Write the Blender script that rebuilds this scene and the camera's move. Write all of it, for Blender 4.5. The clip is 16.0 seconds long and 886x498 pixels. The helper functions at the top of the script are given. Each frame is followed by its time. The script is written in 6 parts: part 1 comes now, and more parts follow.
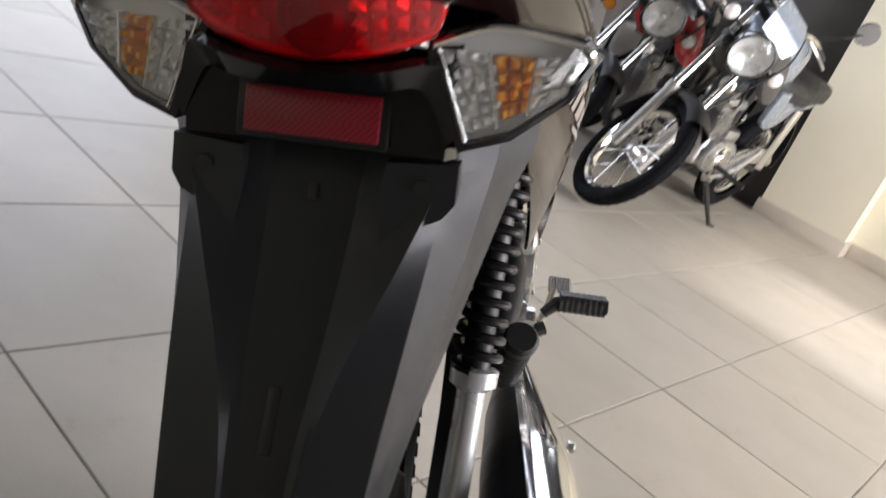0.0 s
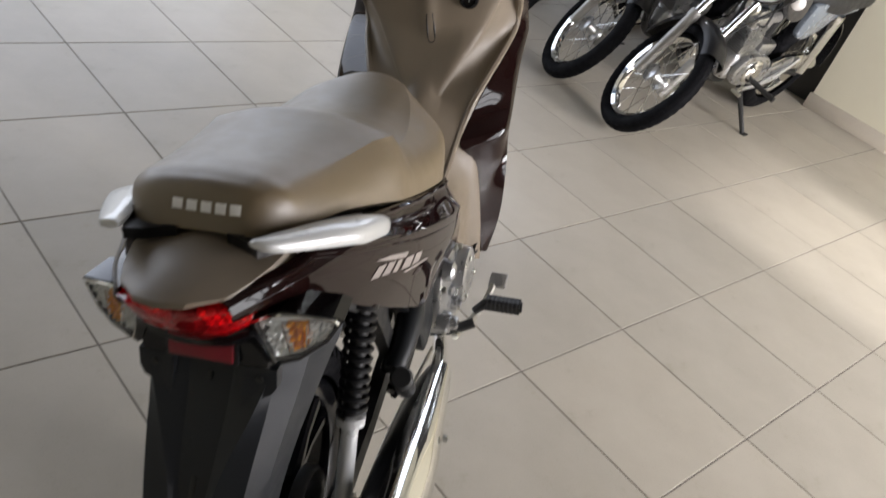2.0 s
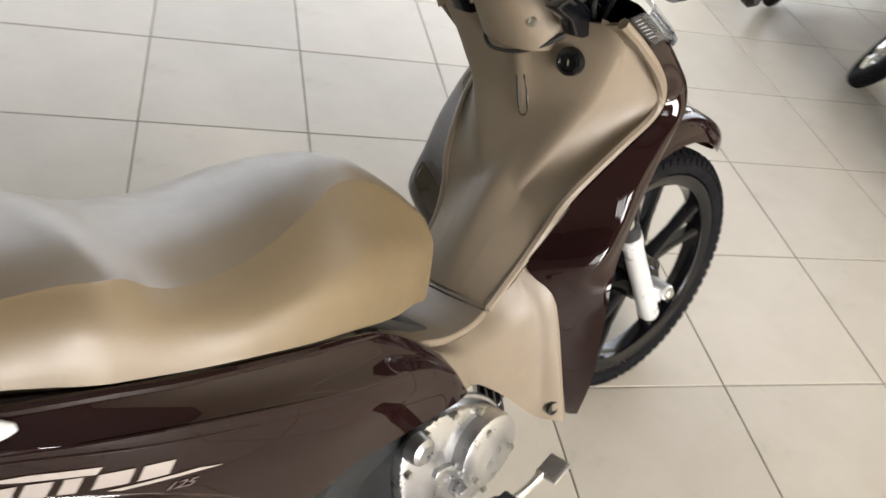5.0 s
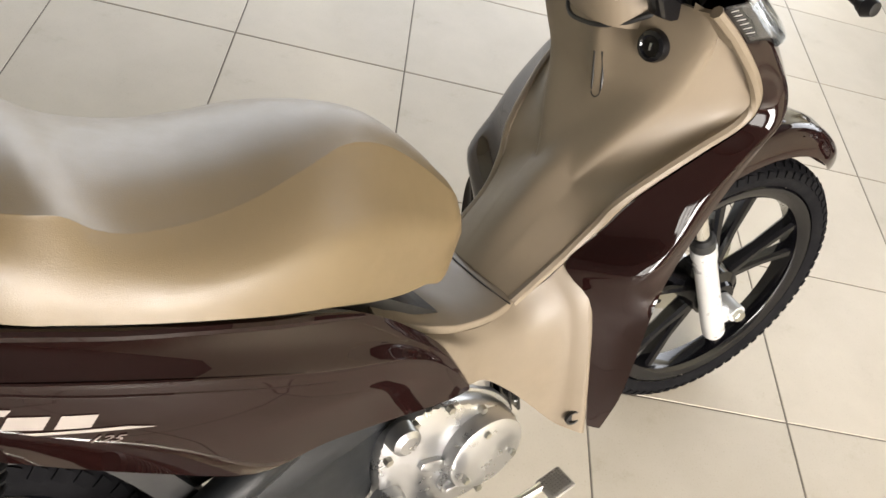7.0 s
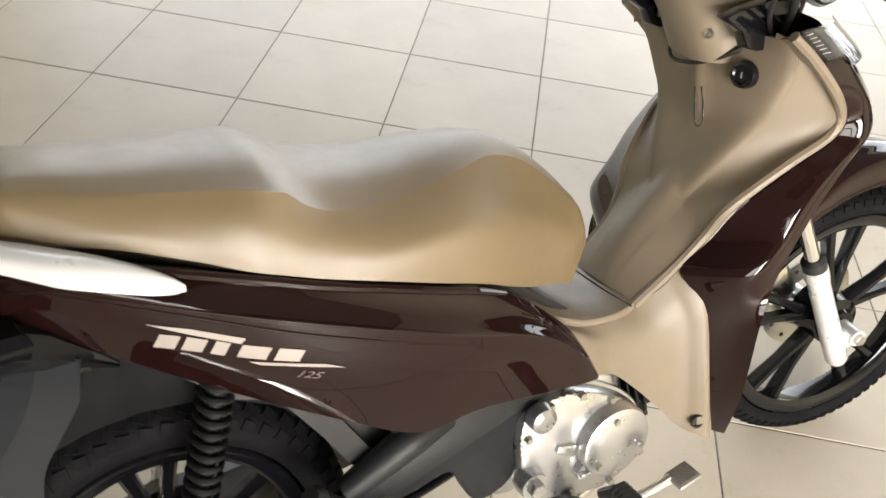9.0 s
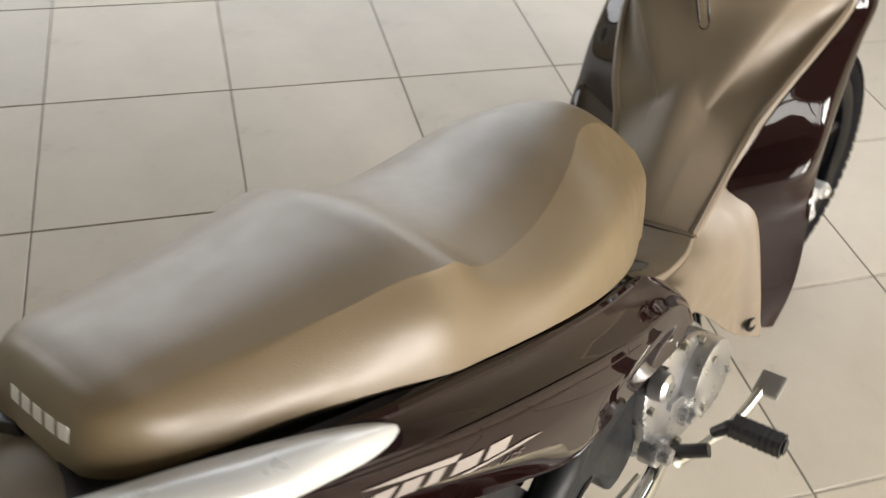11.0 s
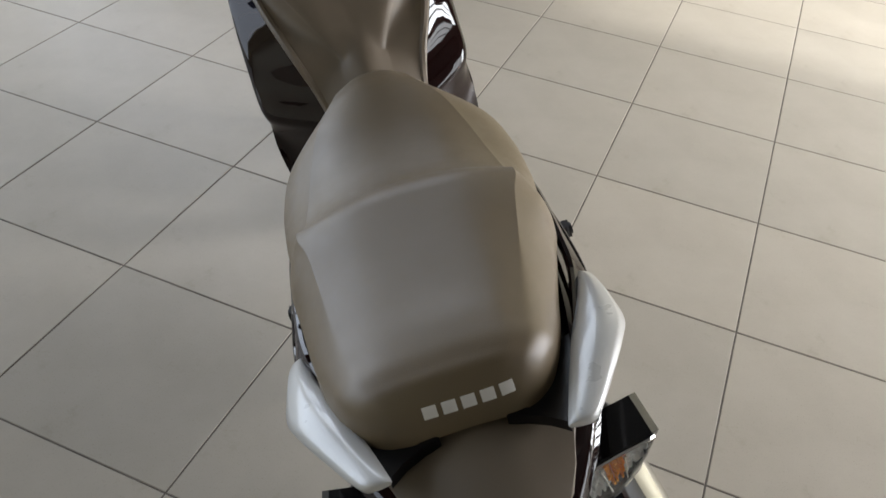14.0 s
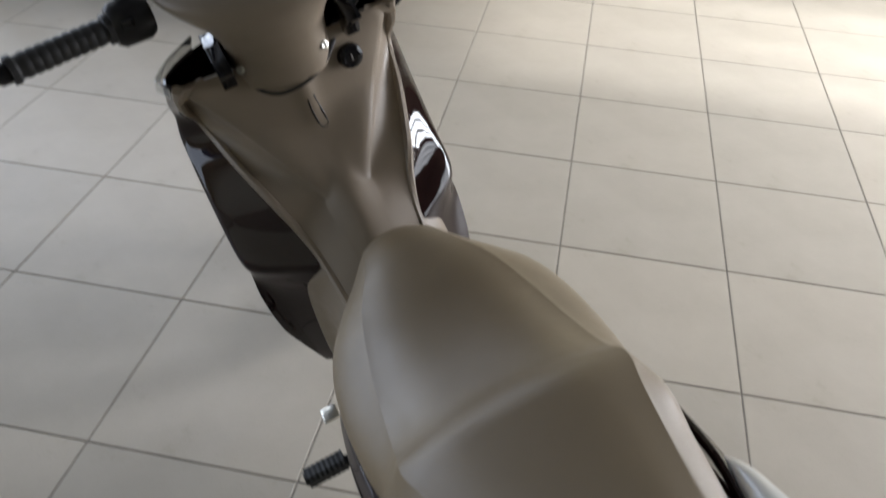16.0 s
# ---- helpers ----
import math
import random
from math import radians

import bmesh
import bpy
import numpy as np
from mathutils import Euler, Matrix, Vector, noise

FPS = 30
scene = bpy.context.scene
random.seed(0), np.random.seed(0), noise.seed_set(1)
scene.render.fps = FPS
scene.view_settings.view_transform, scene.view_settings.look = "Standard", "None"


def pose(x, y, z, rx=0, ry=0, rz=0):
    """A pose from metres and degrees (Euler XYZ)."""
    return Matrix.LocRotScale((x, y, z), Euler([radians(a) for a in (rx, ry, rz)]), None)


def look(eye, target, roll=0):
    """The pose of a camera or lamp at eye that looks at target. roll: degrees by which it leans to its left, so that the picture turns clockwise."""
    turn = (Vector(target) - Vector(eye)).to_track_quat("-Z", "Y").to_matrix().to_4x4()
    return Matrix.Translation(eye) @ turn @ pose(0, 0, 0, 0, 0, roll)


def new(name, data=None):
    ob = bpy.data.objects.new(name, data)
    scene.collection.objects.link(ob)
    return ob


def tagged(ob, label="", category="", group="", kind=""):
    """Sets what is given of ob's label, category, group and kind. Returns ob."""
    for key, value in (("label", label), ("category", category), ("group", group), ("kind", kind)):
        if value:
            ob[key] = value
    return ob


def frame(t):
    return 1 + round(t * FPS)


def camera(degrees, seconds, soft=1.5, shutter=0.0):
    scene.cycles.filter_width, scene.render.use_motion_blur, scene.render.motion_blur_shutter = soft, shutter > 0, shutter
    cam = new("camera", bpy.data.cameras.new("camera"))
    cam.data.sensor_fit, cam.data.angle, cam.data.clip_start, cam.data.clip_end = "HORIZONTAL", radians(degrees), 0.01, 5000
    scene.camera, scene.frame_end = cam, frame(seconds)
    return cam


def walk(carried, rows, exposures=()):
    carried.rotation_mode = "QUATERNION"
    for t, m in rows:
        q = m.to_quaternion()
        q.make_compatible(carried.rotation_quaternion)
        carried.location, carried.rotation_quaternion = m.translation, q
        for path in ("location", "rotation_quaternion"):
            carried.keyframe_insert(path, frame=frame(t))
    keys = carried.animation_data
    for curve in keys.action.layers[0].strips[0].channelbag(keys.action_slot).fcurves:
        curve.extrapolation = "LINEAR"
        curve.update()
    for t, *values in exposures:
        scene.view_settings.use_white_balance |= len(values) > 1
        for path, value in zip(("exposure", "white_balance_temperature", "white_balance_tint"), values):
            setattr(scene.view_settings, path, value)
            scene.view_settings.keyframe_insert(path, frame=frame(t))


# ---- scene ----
from mathutils.bvhtree import BVHTree

cam = camera(56.0, 16.0, soft=1.5, shutter=0.45)
PATH = [
    (0, (0.981, -1.883, 0.765), (-0.076, -0.324, 0.092), 23.8),
    (0.5, (1.056, -1.911, 0.959), (0.096, -0.463, -0.031), 25.7),
    (1, (1.218, -2.009, 1.18), (0.246, -0.683, 0.041), 21.4),
    (1.5, (1.303, -2.068, 1.293), (0.264, -0.783, 0.167), 17.4),
    (2, (1.225, -1.976, 1.324), (0.206, -0.628, 0.253), 21.7),
    (2.5, (1.188, -1.866, 1.336), (0.145, -0.517, 0.291), 21.4),
    (3, (1.21, -1.661, 1.337), (-0.078, -0.538, 0.297), 18.5),
    (3.5, (1.196, -1.501, 1.324), (-0.199, -0.597, 0.212), 19.6),
    (4, (1.075, -1.372, 1.293), (-0.257, -0.463, 0.11), 27.3),
    (4.5, (0.984, -1.263, 1.294), (-0.297, -0.437, 0.0), 25.5),
    (5, (1.043, -1.152, 1.348), (-0.381, -0.616, 0.051), 15.6),
    (5.2, (1.046, -1.06, 1.351), (-0.411, -0.664, 0.04), 14.0),
    (7.3, (0.94, -1.0, 1.338), (-0.415, -0.73, -0.108), 21.0),
    (7.5, (0.988, -0.967, 1.345), (-0.444, -0.762, -0.036), 19.3),
    (8, (1.078, -0.901, 1.355), (-0.418, -0.902, 0.027), 14.1),
    (8.5, (1.143, -0.896, 1.358), (-0.318, -1.102, 0.007), 8.4),
    (9, (1.193, -1.01, 1.369), (-0.317, -1.089, 0.06), 8.3),
    (9.5, (1.176, -1.094, 1.346), (-0.303, -1.032, 0.0), 10.5),
    (9.7, (1.159, -1.112, 1.335), (-0.307, -1.1, -0.026), 11.0),
    (11.8, (0.869, -1.634, 1.309), (-0.154, -0.727, -0.151), 5.5),
    (12, (0.874, -1.689, 1.334), (-0.073, -0.688, -0.116), 5.2),
    (12.5, (0.764, -1.851, 1.316), (0.109, -0.585, -0.087), 7.1),
    (13, (0.672, -1.94, 1.296), (0.276, -0.648, -0.178), 7.5),
    (13.5, (0.686, -1.982, 1.342), (0.259, -0.597, -0.037), 7.4),
    (14, (0.688, -1.978, 1.342), (0.2, -0.541, 0.039), 6.0),
    (14.5, (0.519, -1.951, 1.34), (0.209, -0.46, 0.044), 7.7),
    (15, (0.389, -1.934, 1.33), (0.321, -0.441, 0.0), 11.5),
    (15.5, (0.381, -1.934, 1.354), (0.307, -0.422, 0.047), 9.0),
    (16, (0.414, -1.852, 1.399), (0.171, -0.299, 0.163), 3.3),
]
walk(cam, [(t, look(eye, target, roll)) for t, eye, target, roll in PATH], exposures=[(0.0, -0.05, 6300, 18), (1.0, -0.19, 6400, 16), (1.5, -0.27, 6400, 16), (2.5, -0.34, 6250, 16), (3.0, -0.34, 6650, 16), (3.5, -0.15, 6600, 16), (5.0, 0.29, 6700, 14), (7.3, 0.53, 7000, 14), (9.7, 0.44, 7000, 13), (11.8, 0.08, 6800, 14), (12.5, -0.12, 6450, 13), (13.0, -0.37, 6550, 13), (13.5, -0.15, 6300, 13), (14.0, -0.41, 6200, 13), (14.5, -0.37, 6250, 13), (15.0, -0.39, 6200, 14), (16.0, -0.38, 6000, 14)])

# ---- light ----
world = bpy.data.worlds.new("sky")
scene.world = world
world.use_nodes = True
wn = world.node_tree
sky = wn.nodes.new("ShaderNodeTexSky")
sky.sky_type = "NISHITA"
sky.sun_disc = False
sky.sun_elevation = radians(38)
sky.sun_rotation = radians(100)
wn.links.new(sky.outputs[0], wn.nodes["Background"].inputs[0])
wn.nodes["Background"].inputs[1].default_value = 0.1


def area_lamp(name, m, sx, sy, watts, colour):
    data = bpy.data.lights.new(name, "AREA")
    data.shape, data.size, data.size_y, data.energy, data.color = "RECTANGLE", sx, sy, watts, colour
    ob = new(name, data)
    ob.matrix_world = m
    return ob


ROOM = (-5.2, 3.6, -6.0, 3.25, 4.2)  # x from, x to, y from, y to, ceiling height
area_lamp("window_light_west", look((-5.05, -1.35, 1.9), (0, -1.35, 1.8)), 7.3, 2.8, 238, (0.86, 0.925, 1.0))
area_lamp("window_light_north", look((-3.38, 3.12, 2.2), (-3.38, 0, 2.1)), 3.1, 3.4, 160, (0.86, 0.925, 1.0))
area_lamp("window_light_east", look((3.86, 0.1, 1.5), (0, 0.1, 1.2)), 1.3, 2.4, 110, (1.0, 0.985, 0.96))
area_lamp("entrance_light_east", look((3.86, 1.55, 1.5), (0, 1.55, 1.0)), 1.1, 2.4, 400, (1.0, 0.985, 0.96))
sun_data = bpy.data.lights.new("sun", "SUN")
sun_data.energy, sun_data.angle, sun_data.color = 5.0, radians(5), (1.0, 0.97, 0.92)
sun = new("sun", sun_data)
sun.matrix_world = look((4.0, 1.5, 2.7), (0.0, 1.5, 0.0))


# ---- materials ----
class Mat:
    """A small builder for node materials."""

    def __init__(self, name, base, rough=0.5, metal=0.0):
        self.m = bpy.data.materials.new(name)
        self.m.use_nodes = True
        self.t = self.m.node_tree
        self.n, self.l = self.t.nodes, self.t.links
        self.b = self.n["Principled BSDF"]
        self.b.inputs["Base Color"].default_value = (*base, 1)
        self.b.inputs["Roughness"].default_value = rough
        self.b.inputs["Metallic"].default_value = metal
        self.base, self.rough = base, rough
        self.coord = self.n.new("ShaderNodeTexCoord")

    def set(self, **k):
        for key, v in k.items():
            self.b.inputs[key.replace("_", " ")].default_value = v
        return self

    def noise(self, scale, detail=4.0, rough=0.6, stretch=(1, 1, 1)):
        mp = self.n.new("ShaderNodeMapping")
        mp.inputs["Scale"].default_value = stretch
        self.l.new(self.coord.outputs["Object"], mp.inputs[0])
        t = self.n.new("ShaderNodeTexNoise")
        t.inputs["Scale"].default_value, t.inputs["Detail"].default_value, t.inputs["Roughness"].default_value = scale, detail, rough
        self.l.new(mp.outputs[0], t.inputs["Vector"])
        return t.outputs[0]

    def ramp(self, fac, stops):
        r = self.n.new("ShaderNodeValToRGB")
        e = r.color_ramp.elements
        while len(e) < len(stops):
            e.new(0.5)
        for el, (p, c) in zip(e, stops):
            el.position, el.color = p, (*c, 1)
        self.l.new(fac, r.inputs[0])
        return r.outputs[0]

    def mix(self, fac, a, b, how="MIX"):
        x = self.n.new("ShaderNodeMix")
        x.data_type, x.blend_type = "RGBA", how
        for sock, v in ((x.inputs[0], fac), (x.inputs[6], a), (x.inputs[7], b)):
            if isinstance(v, (int, float)):
                sock.default_value = v
            elif isinstance(v, tuple):
                sock.default_value = (*v, 1)
            else:
                self.l.new(v, sock)
        return x.outputs[2]

    def colour(self, sock):
        self.l.new(sock, self.b.inputs["Base Color"])
        return self

    def vary(self, scale, amount, detail=4.0):
        """Base colour that drifts a little lighter and darker."""
        lo, hi = tuple(c * (1 - amount) for c in self.base), tuple(min(1, c * (1 + amount)) for c in self.base)
        return self.colour(self.ramp(self.noise(scale, detail), [(0.3, lo), (0.7, hi)]))

    def bump(self, height, strength, dist=0.001):
        b = self.n.new("ShaderNodeBump")
        b.inputs["Strength"].default_value, b.inputs["Distance"].default_value = strength, dist
        self.l.new(height, b.inputs["Height"])
        self.l.new(b.outputs[0], self.b.inputs["Normal"])
        return self

    def wear(self, scale, lo, hi):
        """Roughness that changes from place to place."""
        r = self.n.new("ShaderNodeMapRange")
        r.inputs[1].default_value, r.inputs[2].default_value = 0.35, 0.65
        r.inputs[3].default_value, r.inputs[4].default_value = lo, hi
        self.l.new(self.noise(scale, 5.0), r.inputs[0])
        self.l.new(r.outputs[0], self.b.inputs["Roughness"])
        return self


def seat_vinyl():
    m = Mat("seat_vinyl", (0.152, 0.109, 0.054), 0.47).vary(3.0, 0.04).set(Specular_IOR_Level=1.0)
    v = m.n.new("ShaderNodeTexVoronoi")
    v.inputs["Scale"].default_value = 900
    m.l.new(m.coord.outputs["Object"], v.inputs["Vector"])
    return m.bump(v.outputs[0], 0.25, 0.0004).wear(40, 0.43, 0.50).m


def brown_paint():
    m = Mat("brown_metallic_paint", (0.016, 0.0048, 0.0045), 0.5, 0.0).set(Coat_Weight=0.9, Coat_Roughness=0.02, Coat_IOR=1.45, Specular_IOR_Level=0.0)
    flake = m.noise(1500, 1.0)
    return m.colour(m.ramp(flake, [(0.3, (0.0040, 0.0015, 0.0014)), (0.62, (0.0145, 0.0048, 0.0043))])).m


def tile_material():
    m = Mat("beige_porcelain_tile", (0.50, 0.46, 0.39), 0.40).set(Specular_IOR_Level=0.33)
    info = m.n.new("ShaderNodeObjectInfo")
    tone = m.ramp(info.outputs["Random"], [(0.0, (0.93, 0.93, 0.93)), (1.0, (1.04, 1.03, 1.02))])
    cloud = m.ramp(m.noise(5.0, 6.0), [(0.3, (0.435, 0.396, 0.324)), (0.7, (0.490, 0.450, 0.374))])
    speck = m.ramp(m.noise(260, 2.0), [(0.28, (0.88, 0.87, 0.85)), (0.40, (1, 1, 1))])
    dirt = m.ramp(m.noise(7.0, 8.0, 0.72), [(0.28, (0.86, 0.84, 0.80)), (0.42, (1, 1, 1))])
    m.colour(m.mix(1.0, m.mix(1.0, m.mix(1.0, cloud, speck, "MULTIPLY"), dirt, "MULTIPLY"), tone, "MULTIPLY"))
    return m.bump(m.noise(60, 4.0), 0.05, 0.0006).m


M = {
    "seat": seat_vinyl(),
    "brown": brown_paint(),
    "tile": tile_material(),
}


def plain(key, name, base, rough, metal=0.0, vary=0.08, scale=6.0, grain=0.0, gscale=700, **k):
    m = Mat(name, base, rough, metal).vary(scale, vary).set(**k)
    if grain:
        m.bump(m.noise(gscale, 2.0), grain, 0.0005)
    if rough > 0.05:
        m.wear(25, rough * 0.85, min(1, rough * 1.15))
    M[key] = m.m


plain("beige", "beige_moulded_plastic", (0.180, 0.144, 0.101), 0.50, vary=0.04, grain=0.15, Specular_IOR_Level=0.6)
plain("black", "satin_black_plastic", (0.005, 0.005, 0.006), 0.36, grain=0.15, Specular_IOR_Level=0.35)
plain("fender", "grey_black_fender_plastic", (0.017, 0.019, 0.022), 0.45, grain=0.25, Specular_IOR_Level=0.3)
plain("frame_plastic", "dark_grey_frame_plastic", (0.010, 0.0115, 0.013), 0.42, grain=0.25, Specular_IOR_Level=0.3)
plain("matt_black", "matt_black_plastic", (0.007, 0.0075, 0.008), 0.8, grain=0.1, Specular_IOR_Level=0.1)
plain("deep", "dull_black_metal", (0.008, 0.008, 0.008), 0.5)
plain("gloss_black", "gloss_black_paint", (0.004, 0.004, 0.005), 0.12, Coat_Weight=0.1, vary=0.05, Specular_IOR_Level=0.3)
plain("rubber", "tyre_rubber", (0.005, 0.005, 0.006), 0.75, grain=0.3, gscale=300, Specular_IOR_Level=0.10)
plain("soft_rubber", "black_rubber", (0.012, 0.012, 0.012), 0.55, grain=0.2)
plain("alloy", "cast_aluminium", (0.54, 0.545, 0.55), 0.30, 0.95, grain=0.06, gscale=450)
plain("silver", "silver_paint", (0.62, 0.63, 0.63), 0.3, 0.35, vary=0.03, Coat_Weight=0.4)
plain("pearl", "pearl_white_silver_paint", (0.60, 0.605, 0.59), 0.32, 0.12, vary=0.03, Coat_Weight=0.5)
plain("chrome", "chrome", (0.82, 0.82, 0.80), 0.07, 1.0, vary=0.03)
plain("fork_grey", "dull_grey_fork_alloy", (0.30, 0.29, 0.27), 0.42, 0.5, vary=0.1, grain=0.15)
plain("steel", "zinc_plated_steel", (0.55, 0.54, 0.48), 0.32, 1.0)
plain("white_print", "white_print", (0.82, 0.81, 0.78), 0.45, vary=0.03)
plain("silver_print", "silver_print", (0.40, 0.36, 0.33), 0.35, 0.3, vary=0.03)
plain("grey_print", "dark_grey_print", (0.16, 0.13, 0.12), 0.4, vary=0.03)
plain("grout", "grey_brown_grout", (0.14, 0.12, 0.10), 0.85, vary=0.25, scale=8, grain=0.5, gscale=200)
plain("wall", "cream_wall_paint", (0.66, 0.62, 0.48), 0.6, vary=0.04, scale=1.5, grain=0.2, gscale=150)
plain("skirting", "beige_tile_skirting", (0.50, 0.45, 0.37), 0.35, vary=0.06)
plain("ceiling", "grey_ceiling_paint", (0.11, 0.105, 0.10), 0.7, vary=0.02)
plain("dark_wall", "grey_brown_wall_paint", (0.20, 0.18, 0.16), 0.6, vary=0.05)
plain("dark_panel", "dark_grey_panel", (0.045, 0.043, 0.040), 0.45, vary=0.1)
plain("frame_white", "white_window_frame", (0.75, 0.75, 0.73), 0.4, vary=0.02)
plain("blue_grey", "blue_grey_paint", (0.21, 0.25, 0.30), 0.25, 0.3, Coat_Weight=0.8)
plain("bike_white", "white_paint", (0.78, 0.79, 0.78), 0.25, vary=0.02, Coat_Weight=0.8)
plain("bike_black", "black_paint", (0.015, 0.015, 0.016), 0.2, Coat_Weight=0.8)
plain("bike_red", "red_paint", (0.55, 0.03, 0.035), 0.25, Coat_Weight=0.8)
plain("amber", "amber_bulb_cover", (0.95, 0.38, 0.03), 0.10, vary=0.05)
plain("bright", "bright_lamp_reflector", (0.90, 0.90, 0.88), 0.16, 0.15, vary=0.05)
plain("lamp_back", "pale_lamp_backing", (0.75, 0.72, 0.70), 0.35, 0.2, vary=0.05)


def lens(key, name, tint, body=0.0, bump=0.0):
    """Thin moulded plastic: lets tinted light through, with a clear gloss; body: how much of it is milky."""
    m = bpy.data.materials.new(name)
    m.use_nodes = True
    n, l = m.node_tree.nodes, m.node_tree.links
    n.remove(n["Principled BSDF"])
    see, milk, shine, fres = n.new("ShaderNodeBsdfTransparent"), n.new("ShaderNodeBsdfDiffuse"), n.new("ShaderNodeBsdfGlossy"), n.new("ShaderNodeLayerWeight")
    fifth, gloss = n.new("ShaderNodeMath"), n.new("ShaderNodeMath")
    fifth.operation, gloss.operation = "POWER", "MULTIPLY_ADD"
    fifth.inputs[1].default_value, gloss.inputs[1].default_value, gloss.inputs[2].default_value = 5.0, 0.90, 0.045
    one, two = n.new("ShaderNodeMixShader"), n.new("ShaderNodeMixShader")
    see.inputs[0].default_value = milk.inputs[0].default_value = (*tint, 1)
    shine.inputs["Roughness"].default_value, fres.inputs["Blend"].default_value, one.inputs[0].default_value = 0.05, 0.5, body
    l.new(fres.outputs["Facing"], fifth.inputs[0])
    l.new(fifth.outputs[0], gloss.inputs[0])
    if bump:
        c, t, b = n.new("ShaderNodeTexCoord"), n.new("ShaderNodeTexNoise"), n.new("ShaderNodeBump")
        t.inputs["Scale"].default_value, b.inputs["Strength"].default_value, b.inputs["Distance"].default_value = 70, bump, 0.001
        l.new(c.outputs["Object"], t.inputs["Vector"])
        l.new(t.outputs[0], b.inputs["Height"])
        l.new(b.outputs[0], shine.inputs["Normal"])
        l.new(b.outputs[0], fres.inputs["Normal"])
    l.new(see.outputs[0], one.inputs[1])
    l.new(milk.outputs[0], one.inputs[2])
    l.new(gloss.outputs[0], two.inputs[0])
    l.new(one.outputs[0], two.inputs[1])
    l.new(shine.outputs[0], two.inputs[2])
    l.new(two.outputs[0], n["Material Output"].inputs[0])
    M[key] = m


lens("red_lens", "red_lamp_lens", (0.88, 0.014, 0.022), 0.16, 0.1)
lens("clear_lens", "clear_lamp_lens", (0.95, 0.96, 0.96), 0.02, 0.05)
lens("glass", "window_glass", (0.95, 0.97, 0.97))


def reflex():
    m = Mat("red_reflex_reflector", (0.2, 0.006, 0.015), 0.3)
    c = m.n.new("ShaderNodeTexChecker")
    c.inputs["Scale"].default_value = 500
    m.l.new(m.coord.outputs["Object"], c.inputs[0])
    m.colour(m.ramp(c.outputs[1], [(0.0, (0.14, 0.004, 0.010)), (1.0, (0.25, 0.008, 0.02))]))
    M["reflex"] = m.m


reflex()


# ---- mesh helpers ----
def smooth(me, angle=35):
    me.polygons.foreach_set("use_smooth", [True] * len(me.polygons))
    me.set_sharp_from_angle(angle=radians(angle))


def part(name, bm, material, parent=None, label="", angle=35, m=None):
    """Links a bmesh as one mesh object under a thing or a part."""
    if m is not None:
        bmesh.ops.transform(bm, matrix=m, verts=bm.verts)
    bmesh.ops.recalc_face_normals(bm, faces=bm.faces)
    me = bpy.data.meshes.new(name)
    bm.to_mesh(me)
    bm.free()
    smooth(me, angle)
    me.materials.append(M[material])
    ob = new(name, me)
    ob.parent = parent
    if label:
        ob["label"] = label
    return ob


def thing(name, m, label, category, group="", kind=""):
    ob = new(name)
    ob.matrix_world = m
    ob.empty_display_size = 0.1
    return tagged(ob, label, category, group, kind)


def catmull(pts, per):
    """A smooth line through the points, with that many steps between two of them."""
    pts = [Vector(p) for p in pts]
    out = []
    for i in range(len(pts) - 1):
        a, b, c, d = pts[max(i - 1, 0)], pts[i], pts[i + 1], pts[min(i + 2, len(pts) - 1)]
        for k in range(per):
            t = k / per
            out.append(0.5 * (2 * b + (c - a) * t + (2 * a - 5 * b + 4 * c - d) * t * t + (3 * b - a - 3 * c + d) * t**3))
    return out + [pts[-1]]


def grid_mesh(bm, rows, close=False):
    """Faces over rows of points. close: each row is a ring."""
    vs = [[bm.verts.new(p) for p in row] for row in rows]
    n = len(rows[0])
    for a, b in zip(vs, vs[1:]):
        for k in range(n if close else n - 1):
            bm.faces.new((a[k], a[(k + 1) % n], b[(k + 1) % n], b[k]))
    return vs


def sheet(rows, per_row=4, per_col=4, thick=0.0, close_rows=False):
    """A smooth sheet through a grid of control points, with thickness inwards."""
    fine = [catmull(r, per_col) for r in rows]
    cols = [catmull([r[k] for r in fine], per_row) for k in range(len(fine[0]))]
    bm = bmesh.new()
    grid_mesh(bm, [[c[i] for c in cols] for i in range(len(cols[0]))])
    if thick:
        bmesh.ops.recalc_face_normals(bm, faces=bm.faces)
        bmesh.ops.solidify(bm, geom=bm.faces[:], thickness=thick)
    return bm


def loft(rings, caps=True):
    bm = bmesh.new()
    vs = grid_mesh(bm, rings, True)
    if caps:
        bm.faces.new(vs[0])
        bm.faces.new(list(reversed(vs[-1])))
    return bm


def tube(path, radius, n=10, per=5, caps=True):
    """A round tube along a smooth line. radius: one number or one for each given point."""
    line = catmull(path, per)
    rad = [radius] * len(path) if isinstance(radius, (int, float)) else list(radius)
    rings, up = [], Vector((0.13, 0.31, 0.94))
    for i, p in enumerate(line):
        d = (line[min(i + 1, len(line) - 1)] - line[max(i - 1, 0)]).normalized()
        a = d.cross(up)
        a = (a if a.length > 1e-3 else d.cross(Vector((1, 0, 0)))).normalized()
        b = d.cross(a)
        u = i / per
        k = min(int(u), len(rad) - 2)
        r = rad[k] + (rad[k + 1] - rad[k]) * (u - k)
        rings.append([p + r * (math.cos(2 * math.pi * j / n) * a + math.sin(2 * math.pi * j / n) * b) for j in range(n)])
    return loft(rings, caps)


